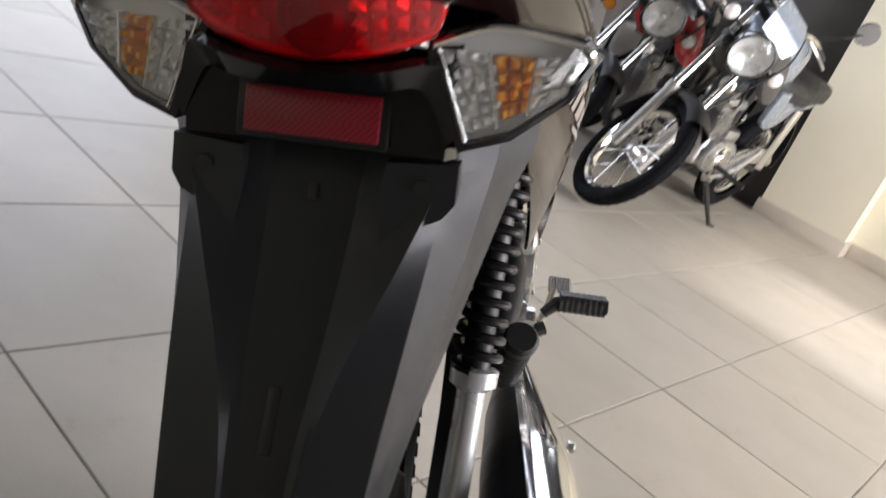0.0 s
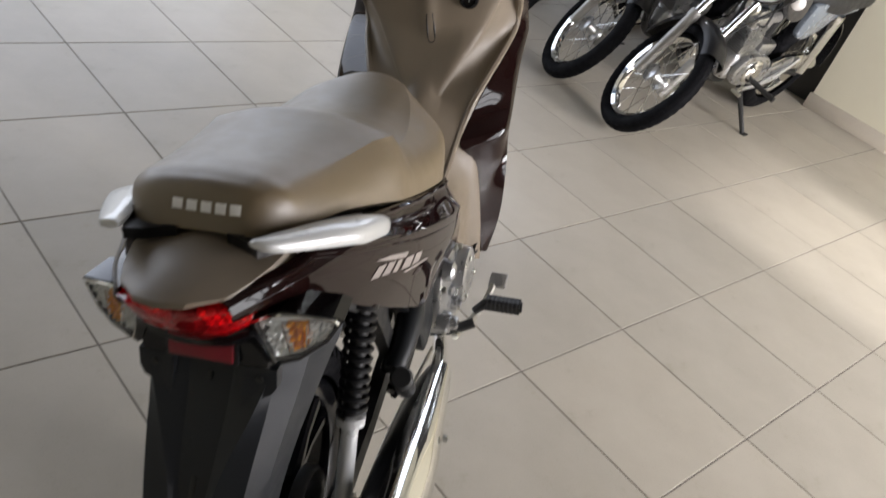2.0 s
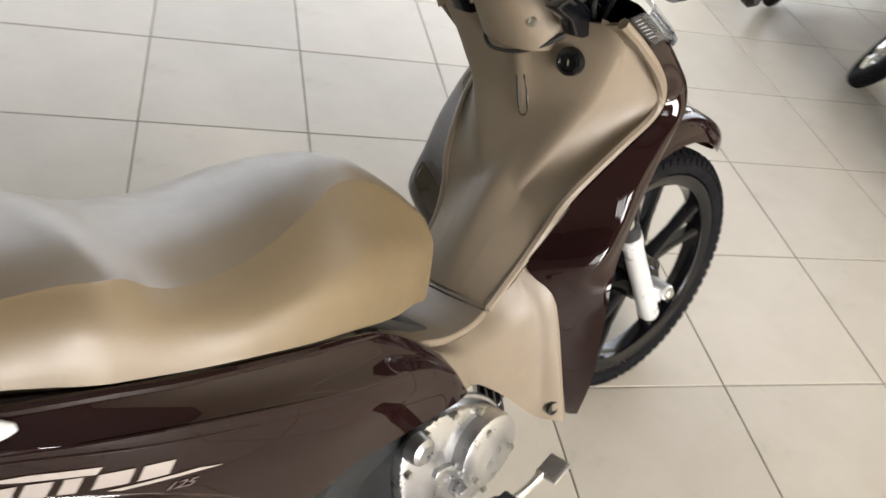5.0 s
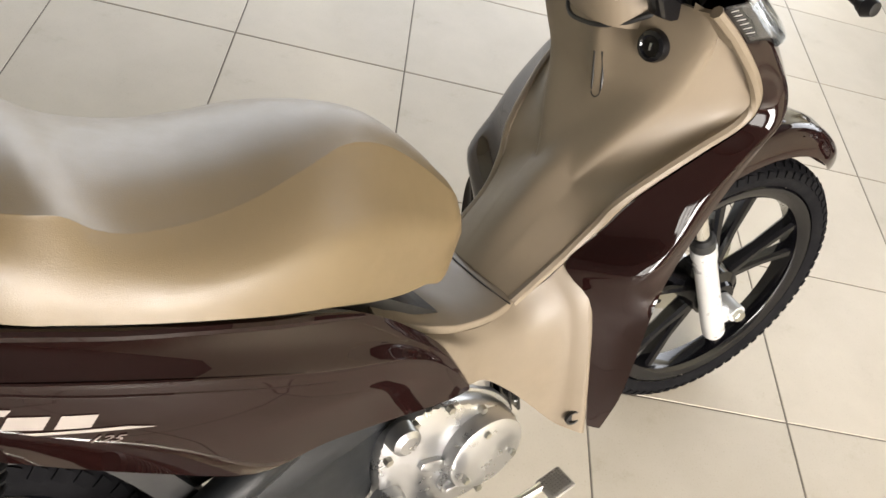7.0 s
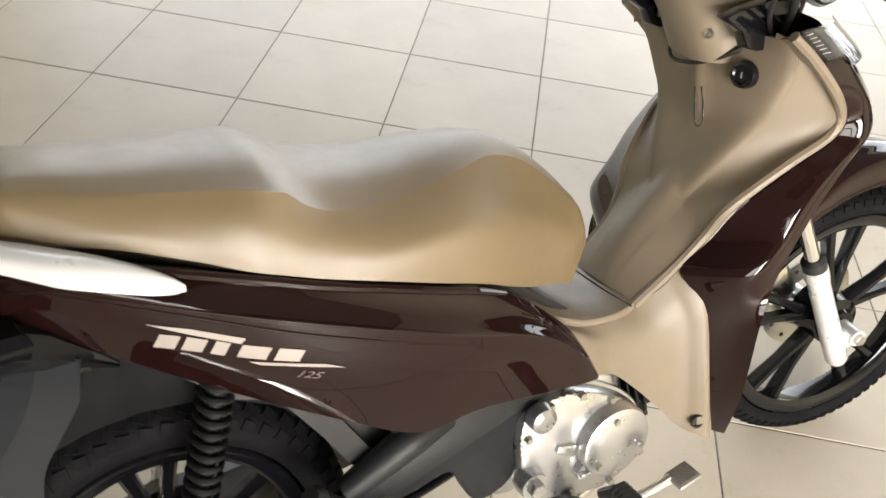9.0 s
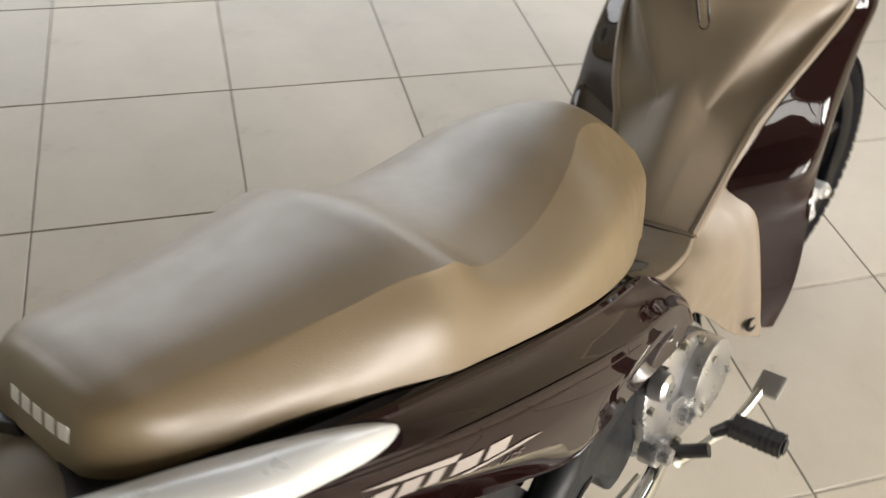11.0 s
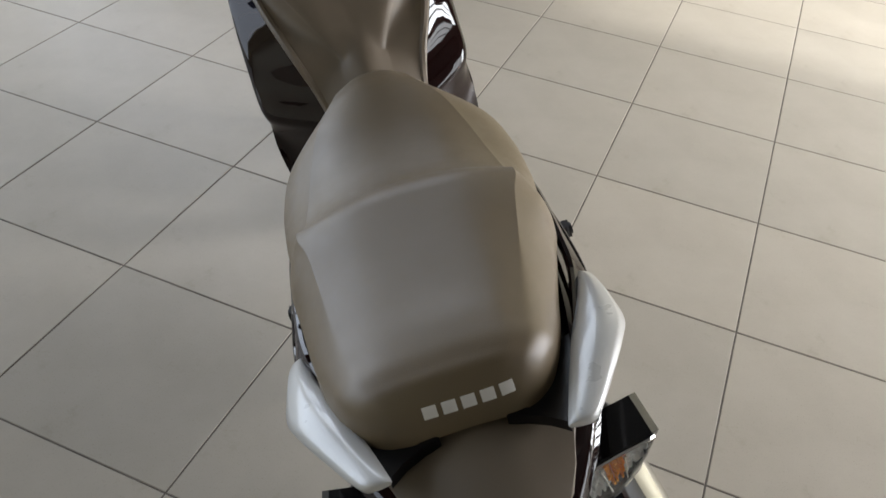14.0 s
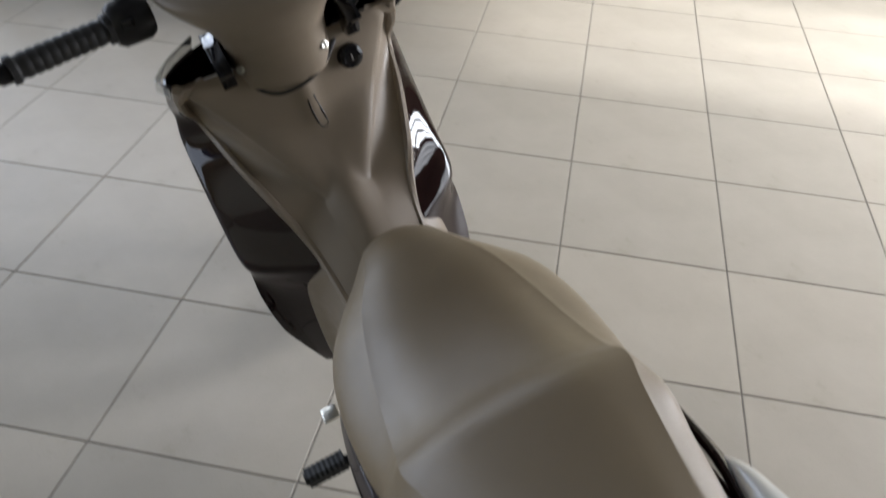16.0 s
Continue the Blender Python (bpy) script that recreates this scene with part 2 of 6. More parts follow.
def joined(*bms):
    """Several bmeshes as one."""
    out = bmesh.new()
    for b in bms:
        me = bpy.data.meshes.new("tmp")
        b.to_mesh(me)
        b.free()
        out.from_mesh(me)
        bpy.data.meshes.remove(me)
    return out


def lathe(profile, n=40, m=None):
    """Turns a profile of (radius, along y) round the y axis."""
    bm = bmesh.new()
    rows = []
    for r, y in profile:
        rows.append([(r * math.cos(2 * math.pi * k / n), y, r * math.sin(2 * math.pi * k / n)) for k in range(n)])
    grid_mesh(bm, rows, True)
    bmesh.ops.remove_doubles(bm, verts=bm.verts, dist=1e-6)
    if m is not None:
        bmesh.ops.transform(bm, matrix=m, verts=bm.verts)
    return bm


def block(sx, sy, sz, bevel=0.0, m=None, segs=2):
    bm = bmesh.new()
    bmesh.ops.create_cube(bm, size=1.0, matrix=Matrix.Diagonal((sx, sy, sz, 1)))
    if bevel:
        bmesh.ops.bevel(bm, geom=bm.edges[:], offset=bevel, segments=segs, affect="EDGES", profile=0.5)
    if m is not None:
        bmesh.ops.transform(bm, matrix=m, verts=bm.verts)
    return bm


def plate(outline, y0, y1, bevel=0.0):
    """A flat shape in the x-z plane, drawn out from y0 to y1."""
    bm = bmesh.new()
    a = [bm.verts.new((x, y0, z)) for x, z in outline]
    f = bm.faces.new(a)
    ext = bmesh.ops.extrude_face_region(bm, geom=[f])
    bmesh.ops.translate(bm, vec=(0, y1 - y0, 0), verts=[v for v in ext["geom"] if isinstance(v, bmesh.types.BMVert)])
    bmesh.ops.recalc_face_normals(bm, faces=bm.faces)
    if bevel:
        bmesh.ops.bevel(bm, geom=bm.edges[:], offset=bevel, segments=2, affect="EDGES", profile=0.5)
    return bm


def smooth_outline(pts, per=4):
    return [(p[0], p[1]) for p in catmull([(x, z, 0) for x, z in list(pts) + [pts[0]]], per)[:-1]]


def surface(bm):
    """A tree of a mesh's faces, to lay marks on it."""
    return BVHTree.FromBMesh(bm)


def bolt(r, length, at, axis_turn=None):
    """A hexagon bolt head along y."""
    return lathe([(0, 0), (r, 0), (r, -length * 0.8), (r * 0.82, -length), (0, -length)], 6, Matrix.Translation(at) @ (axis_turn or Matrix()))


# ---- the room ----

X0, X1, Y0, Y1, HIGH = ROOM
TILE = 0.45


def wall_with_openings(name, axis, at, thick, span, high, openings, label, paint="wall"):
    """A wall across x or y, made of the pieces round its openings (from, to, low, high)."""
    bms, cuts = [], sorted(openings)

    def piece(a, b, lo, hi):
        if b - a > 1e-4 and hi - lo > 1e-4:
            c, d = ((a + b) / 2, at + thick / 2) if axis == "x" else (at + thick / 2, (a + b) / 2)
            s = (b - a, abs(thick), hi - lo) if axis == "x" else (abs(thick), b - a, hi - lo)
            bms.append(block(*s, m=Matrix.Translation((c, d, (lo + hi) / 2))))

    last = span[0]
    for a, b, lo, hi in cuts:
        piece(last, a, 0, high)
        piece(a, b, 0, lo)
        piece(a, b, hi, high)
        last = b
    piece(last, span[1], 0, high)
    return tagged(part(name, joined(*bms), paint, angle=20), label, "wall", kind="structure")


EAST_WINDOW = (-0.6, 0.8, 0.2, 2.8)
EAST_DOOR = (1.0, 2.1, 0.0, 2.6)
NORTH_WINDOW = (-4.95, -1.80, 0.4, 4.0)
WEST_WINDOW = (-5.2, 2.4, 0.4, 3.8)
wall_with_openings("wall_north", "x", Y1, 0.2, (X0, X1), HIGH, [NORTH_WINDOW], "cream painted wall with a shop window beyond the parked motorcycles")
# The unseen east wall is dark only to dim reflections and bounced light.
wall_with_openings("wall_east", "y", X1, 0.2, (Y0, Y1), HIGH, [EAST_WINDOW, EAST_DOOR], "unseen wall, painted dark grey-brown to dim reflections, with a shop window and glazed entrance", "dark_wall")
wall_with_openings("wall_west", "y", X0, -0.2, (Y0, Y1), HIGH, [WEST_WINDOW], "cream painted wall with a wide shop window")
wall_with_openings("wall_south", "x", Y0, -0.2, (X0, X1), HIGH, [], "plain cream painted showroom wall")
tagged(part("ceiling", block(X1 - X0 + 0.4, Y1 - Y0 + 0.4, 0.15, m=Matrix.Translation(((X0 + X1) / 2, (Y0 + Y1) / 2, HIGH + 0.075))), "ceiling"), "plain grey painted showroom ceiling", "ceiling", kind="structure")

# A flat pier stands proud of the north wall; an added sheet stands for the dark gap beside it.
tagged(part("wall_pier", block(0.52, 0.15, HIGH, m=Matrix.Translation((-0.22, Y1 - 0.075, HIGH / 2))), "wall"), "cream painted wall pier with tile skirting", "wall", kind="structure")
tagged(part("dark_gap_sheet", block(1.21, 0.05, 2.6, 0.004, m=Matrix.Translation((-1.086, Y1 - 0.025, 1.30))), "dark_panel"), "dark grey sheet in place of the dark gap beside the pier", "panel", kind="structure")


def skirting(name, x, y, sx, sy):
    tagged(part(name, block(sx, sy, 0.09, 0.003, m=Matrix.Translation((x, y, 0.045))), "skirting"), "beige tile skirting at the foot of the wall", "skirting", kind="structure")


skirting("baseboard_pier", -0.22, Y1 - 0.157, 0.548, 0.014)
skirting("baseboard_pier_side", 0.047, Y1 - 0.075, 0.014, 0.149)
skirting("baseboard_north", (0.055 + X1) / 2, Y1 - 0.007, X1 - 0.055, 0.014)
skirting("baseboard_far_north", (X0 - 1.70) / 2, Y1 - 0.007, -1.70 - X0, 0.014)
skirting("baseboard_south", (X0 + X1) / 2, Y0 + 0.007, X1 - X0, 0.014)


def shop_window(name, axis, at, opening, panes, label="white framed shop window with clear panes", category="window"):
    a, b, lo, hi = opening
    base = thing(name, Matrix(), label, category, kind="structure")
    turn = Matrix() if axis == "x" else Matrix(((0, 1, 0, 0), (1, 0, 0, 0), (0, 0, 1, 0), (0, 0, 0, 1)))

    def bar(x, z, sx, sz):
        return block(sx, 0.06, sz, 0.004, m=turn @ Matrix.Translation((x, at, z)))

    wide = (b - a) / panes
    bars = [bar((a + b) / 2, lo + 0.03, b - a, 0.06), bar((a + b) / 2, hi - 0.03, b - a, 0.06)]
    bars += [bar(a + 0.03 + (b - a - 0.06) * k / panes, (lo + hi) / 2, 0.06, hi - lo - 0.12) for k in range(panes + 1)]
    part("window_frame", joined(*bars), "frame_white", base)
    for k in range(panes):
        p = part("pane", block(wide - 0.07, 0.006, hi - lo - 0.13, m=turn @ Matrix.Translation((a + wide * (k + 0.5), at, (lo + hi) / 2))), "glass", base)
        p.visible_shadow = False


shop_window("window_1", "y", X0 - 0.12, WEST_WINDOW, 6)
shop_window("window_2", "y", X1 + 0.12, EAST_WINDOW, 3)
shop_window("window_3", "x", Y1 + 0.12, NORTH_WINDOW, 3)
shop_window("door_1", "y", X1 + 0.12, EAST_DOOR, 3, "white framed glazed entrance doors in the showroom wall", "door")

# An unseen wall, added outside to shade the window beside the entrance.
tagged(part("added_shade_wall", block(0.2, 7.0, 6.0, m=Matrix.Translation((5.2, -2.45, 3.0))), "dark_wall"), "plain grey-brown wall added outside to shade the shop window", "wall", kind="structure")

# Ground outside, which reaches the horizon.
tagged(part("ground", block(400, 400, 0.1, m=Matrix.Translation((0, 0, -0.12))), "grout"), "grey paved ground round the building", "ground", kind="structure")


# ---- the scooter ----
# Its own axes: x ahead, y to its left, z up along its symmetry plane; it leans to its left on the side stand.
LEAN, HEADING = -16.9, 125.18
SCOOTER = pose(0.6574, -1.2445, 0.0, LEAN, 0, HEADING)
scooter = thing("motor_scooter", SCOOTER, "dark brown and beige step-through motor scooter leaning on its side stand", "motor scooter")


def both(name, rows_or_make, material, label="", **k):
    """A part on the right side (y < 0) and its mirror image on the left."""
    for side in (-1, 1):
        bm = rows_or_make(side)
        part(name, bm, material, scooter, label, **k)


# Seat: half sections from the middle of the top to the lower edge, rear to front.
SEAT = [
    # x, then (y, z) from the middle outwards
    (-0.207, [(0, 0.806), (0.030, 0.805), (0.052, 0.804), (0.064, 0.802), (0.070, 0.800), (0.073, 0.797)]),
    (-0.199, [(0, 0.828), (0.034, 0.827), (0.060, 0.823), (0.074, 0.815), (0.081, 0.805), (0.083, 0.797)]),
    (-0.187, [(0, 0.849), (0.040, 0.847), (0.070, 0.841), (0.086, 0.827), (0.093, 0.810), (0.095, 0.797)]),
    (-0.168, [(0, 0.855), (0.047, 0.853), (0.083, 0.846), (0.100, 0.831), (0.106, 0.813), (0.107, 0.796)]),
    (-0.135, [(0, 0.855), (0.050, 0.852), (0.089, 0.842), (0.110, 0.825), (0.119, 0.807), (0.121, 0.792)]),
    (-0.080, [(0, 0.848), (0.054, 0.845), (0.099, 0.832), (0.120, 0.812), (0.130, 0.797), (0.132, 0.782)]),
    (0.000, [(0, 0.842), (0.058, 0.838), (0.109, 0.822), (0.130, 0.800), (0.142, 0.777), (0.145, 0.757)]),
    (0.065, [(0, 0.840), (0.062, 0.835), (0.119, 0.817), (0.143, 0.788), (0.152, 0.761), (0.154, 0.733)]),
    (0.082, [(0, 0.8395), (0.063, 0.8340), (0.1245, 0.8135), (0.1452, 0.7804), (0.1527, 0.7543), (0.1548, 0.7271)]),
    (0.0935, [(0, 0.8372), (0.063, 0.8320), (0.1262, 0.8110), (0.1456, 0.7753), (0.1532, 0.7497), (0.1554, 0.7231)]),
    (0.106, [(0, 0.8325), (0.063, 0.8260), (0.1262, 0.8065), (0.1455, 0.7698), (0.1536, 0.7447), (0.1560, 0.7187)]),
    (0.128, [(0, 0.819), (0.067, 0.812), (0.125, 0.787), (0.1452, 0.760), (0.1545, 0.736), (0.1575, 0.7115)]),
    (0.200, [(0, 0.797), (0.064, 0.79), (0.1175, 0.765), (0.146, 0.743), (0.161, 0.721), (0.164, 0.692)]),
    (0.270, [(0, 0.791), (0.058, 0.785), (0.106, 0.765), (0.141, 0.741), (0.160, 0.716), (0.161, 0.669)]),
    (0.340, [(0, 0.794), (0.046, 0.789), (0.0865, 0.774), (0.1246, 0.7442), (0.1475, 0.710), (0.146, 0.642)]),
    (0.400, [(0, 0.791), (0.03, 0.787), (0.0597, 0.774), (0.0958, 0.7366), (0.1237, 0.6955), (0.122, 0.61)]),
    (0.450, [(0, 0.774), (0.024, 0.77), (0.0483, 0.756), (0.0762, 0.7174), (0.1003, 0.6745), (0.1, 0.586)]),
    (0.500, [(0, 0.736), (0.021, 0.732), (0.0413, 0.719), (0.0624, 0.6858), (0.0811, 0.6445), (0.076, 0.567)]),
    (0.545, [(0, 0.69), (0.02, 0.687), (0.0367, 0.675), (0.0518, 0.6486), (0.0607, 0.6185), (0.056, 0.553)]),
    (0.572, [(0, 0.654), (0.018, 0.652), (0.031, 0.645), (0.04, 0.63), (0.044, 0.614), (0.04, 0.584)]),
    (0.585, [(0, 0.622), (0.012, 0.621), (0.020, 0.617), (0.026, 0.608), (0.029, 0.598), (0.030, 0.590)]),
]


def seat_rows():
    rows = []
    for x, half in SEAT:
        (ya, za), (yb, zb), (yc, zc) = half[1:4]
        soft = 0.11 + 0.15 * min(1, max(0, (0.0 - x) / 0.14))
        half = half[:2] + [(yb + soft * (ya - yb), zb + soft * (za - zb) + 0.001), (yb + soft * (yc - yb), zb + soft * (zc - zb) + 0.001)] + half[3:]
        slim = 0.020 * min(1, max(0, (0.065 - x) / 0.18))
        right = [(x, -(y - slim * k), z) for (y, z), k in zip(half, (0, 0.3, 0.7, 0.75, 0.9, 1, 1))]
        rows.append(list(reversed(right)) + [(x, y, z) for y, z in half[1:]])
    return rows


def along_x(rows):
    """Rows of points at rising x, with more rows set in smoothly between them."""
    out = []
    n = len(rows[0])
    pts = [[Vector(p) for p in r] for r in rows]
    xs = [r[0].x for r in pts]
    sec = [[(pts[i + 1][k] - pts[i][k]) / (xs[i + 1] - xs[i]) for k in range(n)] for i in range(len(pts) - 1)]
    for i in range(len(pts) - 1):
        h = xs[i + 1] - xs[i]

        def slope(j, k):
            if j == 0 or j == len(pts) - 1:
                return sec[min(j, len(sec) - 1)][k]
            ha, hb = xs[j] - xs[j - 1], xs[j + 1] - xs[j]
            return (sec[j - 1][k] * hb + sec[j][k] * ha) / (ha + hb)

        for q in range(5 if h > 0.01 else 2):
            t = q / (5 if h > 0.01 else 2)
            w = (2 * t**3 - 3 * t**2 + 1, (t**3 - 2 * t**2 + t) * h, -2 * t**3 + 3 * t**2, (t**3 - t**2) * h)
            out.append([w[0] * pts[i][k] + w[1] * slope(i, k) + w[2] * pts[i + 1][k] + w[3] * slope(i + 1, k) for k in range(n)])
    return out + [pts[-1]]


def seat_shell():
    bm = bmesh.new()
    grid_mesh(bm, along_x([catmull(r, 4) for r in seat_rows()]))
    bmesh.ops.holes_fill(bm, edges=[e for e in bm.edges if e.is_boundary], sides=0)
    return bm


seat_bm = seat_shell()
SEAT_SKIN = surface(seat_bm)
seat = part("seat", seat_bm, "seat", scooter, "tan vinyl dual seat with a stepped passenger pad", angle=50)

part("seat_base", loft([[(x, s * w, z) for s, z in ((-1, lo), (1, lo), (1, hi), (-1, hi))] for x, w, lo, hi in ((-0.190, 0.050, 0.790, 0.800), (-0.180, 0.070, 0.789, 0.803), (-0.150, 0.086, 0.787, 0.802), (-0.100, 0.102, 0.778, 0.794), (0.0, 0.116, 0.745, 0.760))]), "black", scooter, "black plastic seat base")
# The white mark on the seat's tail: five plain blocks that follow its curve.
for k in range(5):
    y = 0.0305 - k * 0.0170
    place, normal, _, _ = SEAT_SKIN.ray_cast(Vector((-0.5, y, 0.830)), Vector((1, 0, 0)))
    turn = normal.to_track_quat("X", "Z").to_matrix().to_4x4()
    part("mark", block(0.0016, 0.0125, 0.0120, 0.0006, m=Matrix.Translation(place + normal * 0.0004) @ turn), "white_print", seat)

# Brown side panels: rows along x, from the upper edge over the crease to the lower edge (y is the half width).
PANEL = [
    [(-0.283, 0.058, 0.770), (-0.284, 0.064, 0.766), (-0.284, 0.068, 0.756), (-0.281, 0.067, 0.748), (-0.278, 0.064, 0.742)],
    [(-0.240, 0.076, 0.776), (-0.241, 0.088, 0.772), (-0.240, 0.096, 0.760), (-0.236, 0.093, 0.748), (-0.232, 0.086, 0.738)],
    [(-0.190, 0.096, 0.774), (-0.190, 0.110, 0.770), (-0.188, 0.118, 0.757), (-0.190, 0.112, 0.742), (-0.192, 0.104, 0.728)],
    [(-0.120, 0.118, 0.764), (-0.118, 0.134, 0.757), (-0.115, 0.142, 0.738), (-0.112, 0.132, 0.705), (-0.110, 0.118, 0.671)],
    [(-0.040, 0.134, 0.744), (-0.039, 0.150, 0.735), (-0.038, 0.158, 0.706), (-0.040, 0.146, 0.664), (-0.042, 0.126, 0.622)],
    [(0.050, 0.146, 0.719), (0.049, 0.162, 0.707), (0.047, 0.170, 0.668), (0.045, 0.158, 0.617), (0.042, 0.134, 0.565)],
    [(0.150, 0.154, 0.688), (0.148, 0.170, 0.673), (0.146, 0.176, 0.630), (0.145, 0.164, 0.565), (0.145, 0.140, 0.499)],
    [(0.240, 0.156, 0.659), (0.241, 0.172, 0.643), (0.243, 0.178, 0.594), (0.243, 0.164, 0.520), (0.244, 0.142, 0.443)],
    [(0.320, 0.153, 0.636), (0.325, 0.169, 0.618), (0.326, 0.174, 0.562), (0.326, 0.164, 0.508), (0.326, 0.148, 0.452)],
    [(0.385, 0.147, 0.610), (0.392, 0.161, 0.590), (0.398, 0.166, 0.542), (0.400, 0.160, 0.497), (0.400, 0.150, 0.448)],
    [(0.440, 0.141, 0.569), (0.450, 0.152, 0.550), (0.459, 0.156, 0.516), (0.462, 0.154, 0.478), (0.462, 0.150, 0.440)],
    [(0.492, 0.136, 0.515), (0.499, 0.145, 0.499), (0.506, 0.148, 0.477), (0.509, 0.148, 0.455), (0.509, 0.146, 0.432)],
    [(0.536, 0.132, 0.440), (0.537, 0.137, 0.436), (0.538, 0.139, 0.432), (0.538, 0.139, 0.429), (0.538, 0.138, 0.425)],
]


def panel_rows(side):
    """Each row with a hollow over the crease, a narrow proud moulding along it and a flat flank below."""
    out = []
    for r in PANEL:
        top, up, crease, low, foot = [Vector(p) for p in r]
        rise = 0.020 * min(1, max(0, (0.40 - top.x) / 0.10)) * min(1, max(0, (top.x + 0.19) / 0.07))
        g = min(1, max(0, (top.x + 0.20) / 0.10)) * min(1, max(0, (0.48 - top.x) / 0.13))
        top, up = top + Vector((0, -0.006 * g, rise * 0.8)), up + Vector((0, -0.015 * g, rise))
        crease = crease + Vector((0, 0.004 * g, 0.024 * g))
        hollow = up.lerp(crease, 0.45) + Vector((0, -0.003 * g, 0))
        edge = up.lerp(crease, 0.88) + Vector((0, 0.0005 * g, 0))
        under = crease.lerp(low, 0.12) + Vector((0, 0.001 * g, 0))
        mid = crease.lerp(low, 0.55) + Vector((0, 0.003 * g, 0))
        out.append([(p.x, side * p.y, p.z) for p in (top, up, hollow, edge, crease, under, mid, low, foot)])
    return out


both("side_panel", lambda s: sheet(panel_rows(s), 5, 3, 0.004), "brown", "glossy dark brown metallic side panel", angle=30)


both("panel_lip", lambda s: tube([(x, s * y, z) for x, y, z in ((-0.110, 0.122, 0.776), (-0.020, 0.147, 0.752), (0.060, 0.156, 0.727), (0.125, 0.161, 0.705), (0.200, 0.164, 0.683), (0.270, 0.162, 0.660), (0.321, 0.156, 0.642), (0.372, 0.147, 0.620))], (0.0035, 0.0055, 0.006, 0.006, 0.006, 0.006, 0.0055, 0.003), 8, 5), "brown", "thin brown lip under the seat")


PANEL_SKIN = surface(sheet(panel_rows(-1), 5, 3))


# Two fine raised mouldings run along each panel's crease and fade towards its front.
def moulding(side, line):
    spine = []
    for x, z in [(p[0], p[2]) for p in catmull([(x, 0, z) for x, z in line], 4)]:
        place = PANEL_SKIN.ray_cast(Vector((x, -0.3, z)), Vector((0, 1, 0)))[0]
        if place:
            spine.append((place.x, -side * (place.y + 0.0008), place.z))
    rise = [0.0012 + 0.0014 * min(1, 3 * k / (len(spine) - 1), 3 * (1 - k / (len(spine) - 1))) for k in range(len(spine))]
    return tube(spine, rise, 8, 1)


both("upper_moulding", lambda s: moulding(s, ((-0.179, 0.776), (-0.101, 0.748), (0.000, 0.711), (0.119, 0.666), (0.231, 0.624), (0.286, 0.603))), "brown")
both("lower_moulding", lambda s: moulding(s, ((-0.177, 0.771), (-0.103, 0.743), (-0.003, 0.703), (0.090, 0.662), (0.198, 0.620), (0.324, 0.571))), "brown")


def mark_on_panel(outline, material, label=""):
    """A thin printed shape that lies on the right side panel."""
    bm = bmesh.new()
    bmesh.ops.triangulate(bm, faces=[bm.faces.new([bm.verts.new((x, -0.3, z)) for x, z in outline])])
    bmesh.ops.subdivide_edges(bm, edges=bm.edges[:], cuts=3, use_grid_fill=True)
    for v in bm.verts:
        place = PANEL_SKIN.ray_cast(v.co, Vector((0, 1, 0)))[0]
        if place:
            v.co = place + Vector((0, -0.0010, 0))
    part("mark", bm, material, scooter, label)


# A silver script-like mark: slanted strokes along the crease, with the number under it.
for shape in (
    [(-0.063, 0.708), (-0.020, 0.694), (0.034, 0.670), (0.028, 0.664), (-0.024, 0.688)],
    [(-0.050, 0.692), (-0.030, 0.686), (-0.038, 0.668), (-0.058, 0.674)],
    [(-0.024, 0.684), (-0.004, 0.676), (-0.012, 0.659), (-0.032, 0.666)],
    [(0.004, 0.673), (0.018, 0.667), (0.010, 0.650), (-0.004, 0.656)],
    [(0.030, 0.662), (0.060, 0.651), (0.052, 0.635), (0.022, 0.646)],
    [(0.068, 0.648), (0.096, 0.638), (0.088, 0.623), (0.060, 0.632)],
    [(0.034, 0.636), (0.118, 0.611), (0.142, 0.599), (0.046, 0.628)],
):
    mark_on_panel(shape, "silver_print", "silver slanted bar")

number = bpy.data.curves.new("number", "FONT")
number.body, number.size, number.extrude, number.shear = "125", 0.014, 0.0004, 0.3
number_ob = new("number_text", number)
number_mesh = bpy.data.meshes.new_from_object(number_ob)
bpy.data.objects.remove(number_ob)
for v in number_mesh.vertices:
    x, z = 0.082 + v.co.x * 1.35 + v.co.y * 0.4, 0.600 + v.co.y - v.co.x * 0.5
    place = PANEL_SKIN.ray_cast(Vector((x, -0.3, z)), Vector((0, 1, 0)))[0]
    v.co = (place or Vector((x, -0.17, z))) + Vector((0, -0.0008 - v.co.z, 0))
number_mesh.materials.append(M["grey_print"])
new("number", number_mesh).parent = scooter

# Inner bodywork under the seat, dark.
part("inner_body", loft([[(x, s * w, z) for s, z in ((-1, lo), (1, lo), (1, hi), (-1, hi))] for x, w, lo, hi in (
    (-0.21, 0.06, 0.70, 0.78), (-0.10, 0.095, 0.66, 0.775), (0.02, 0.115, 0.56, 0.73), (0.15, 0.13, 0.52, 0.69), (0.30, 0.125, 0.47, 0.65), (0.42, 0.11, 0.45, 0.60), (0.52, 0.08, 0.44, 0.52))]), "deep", scooter)

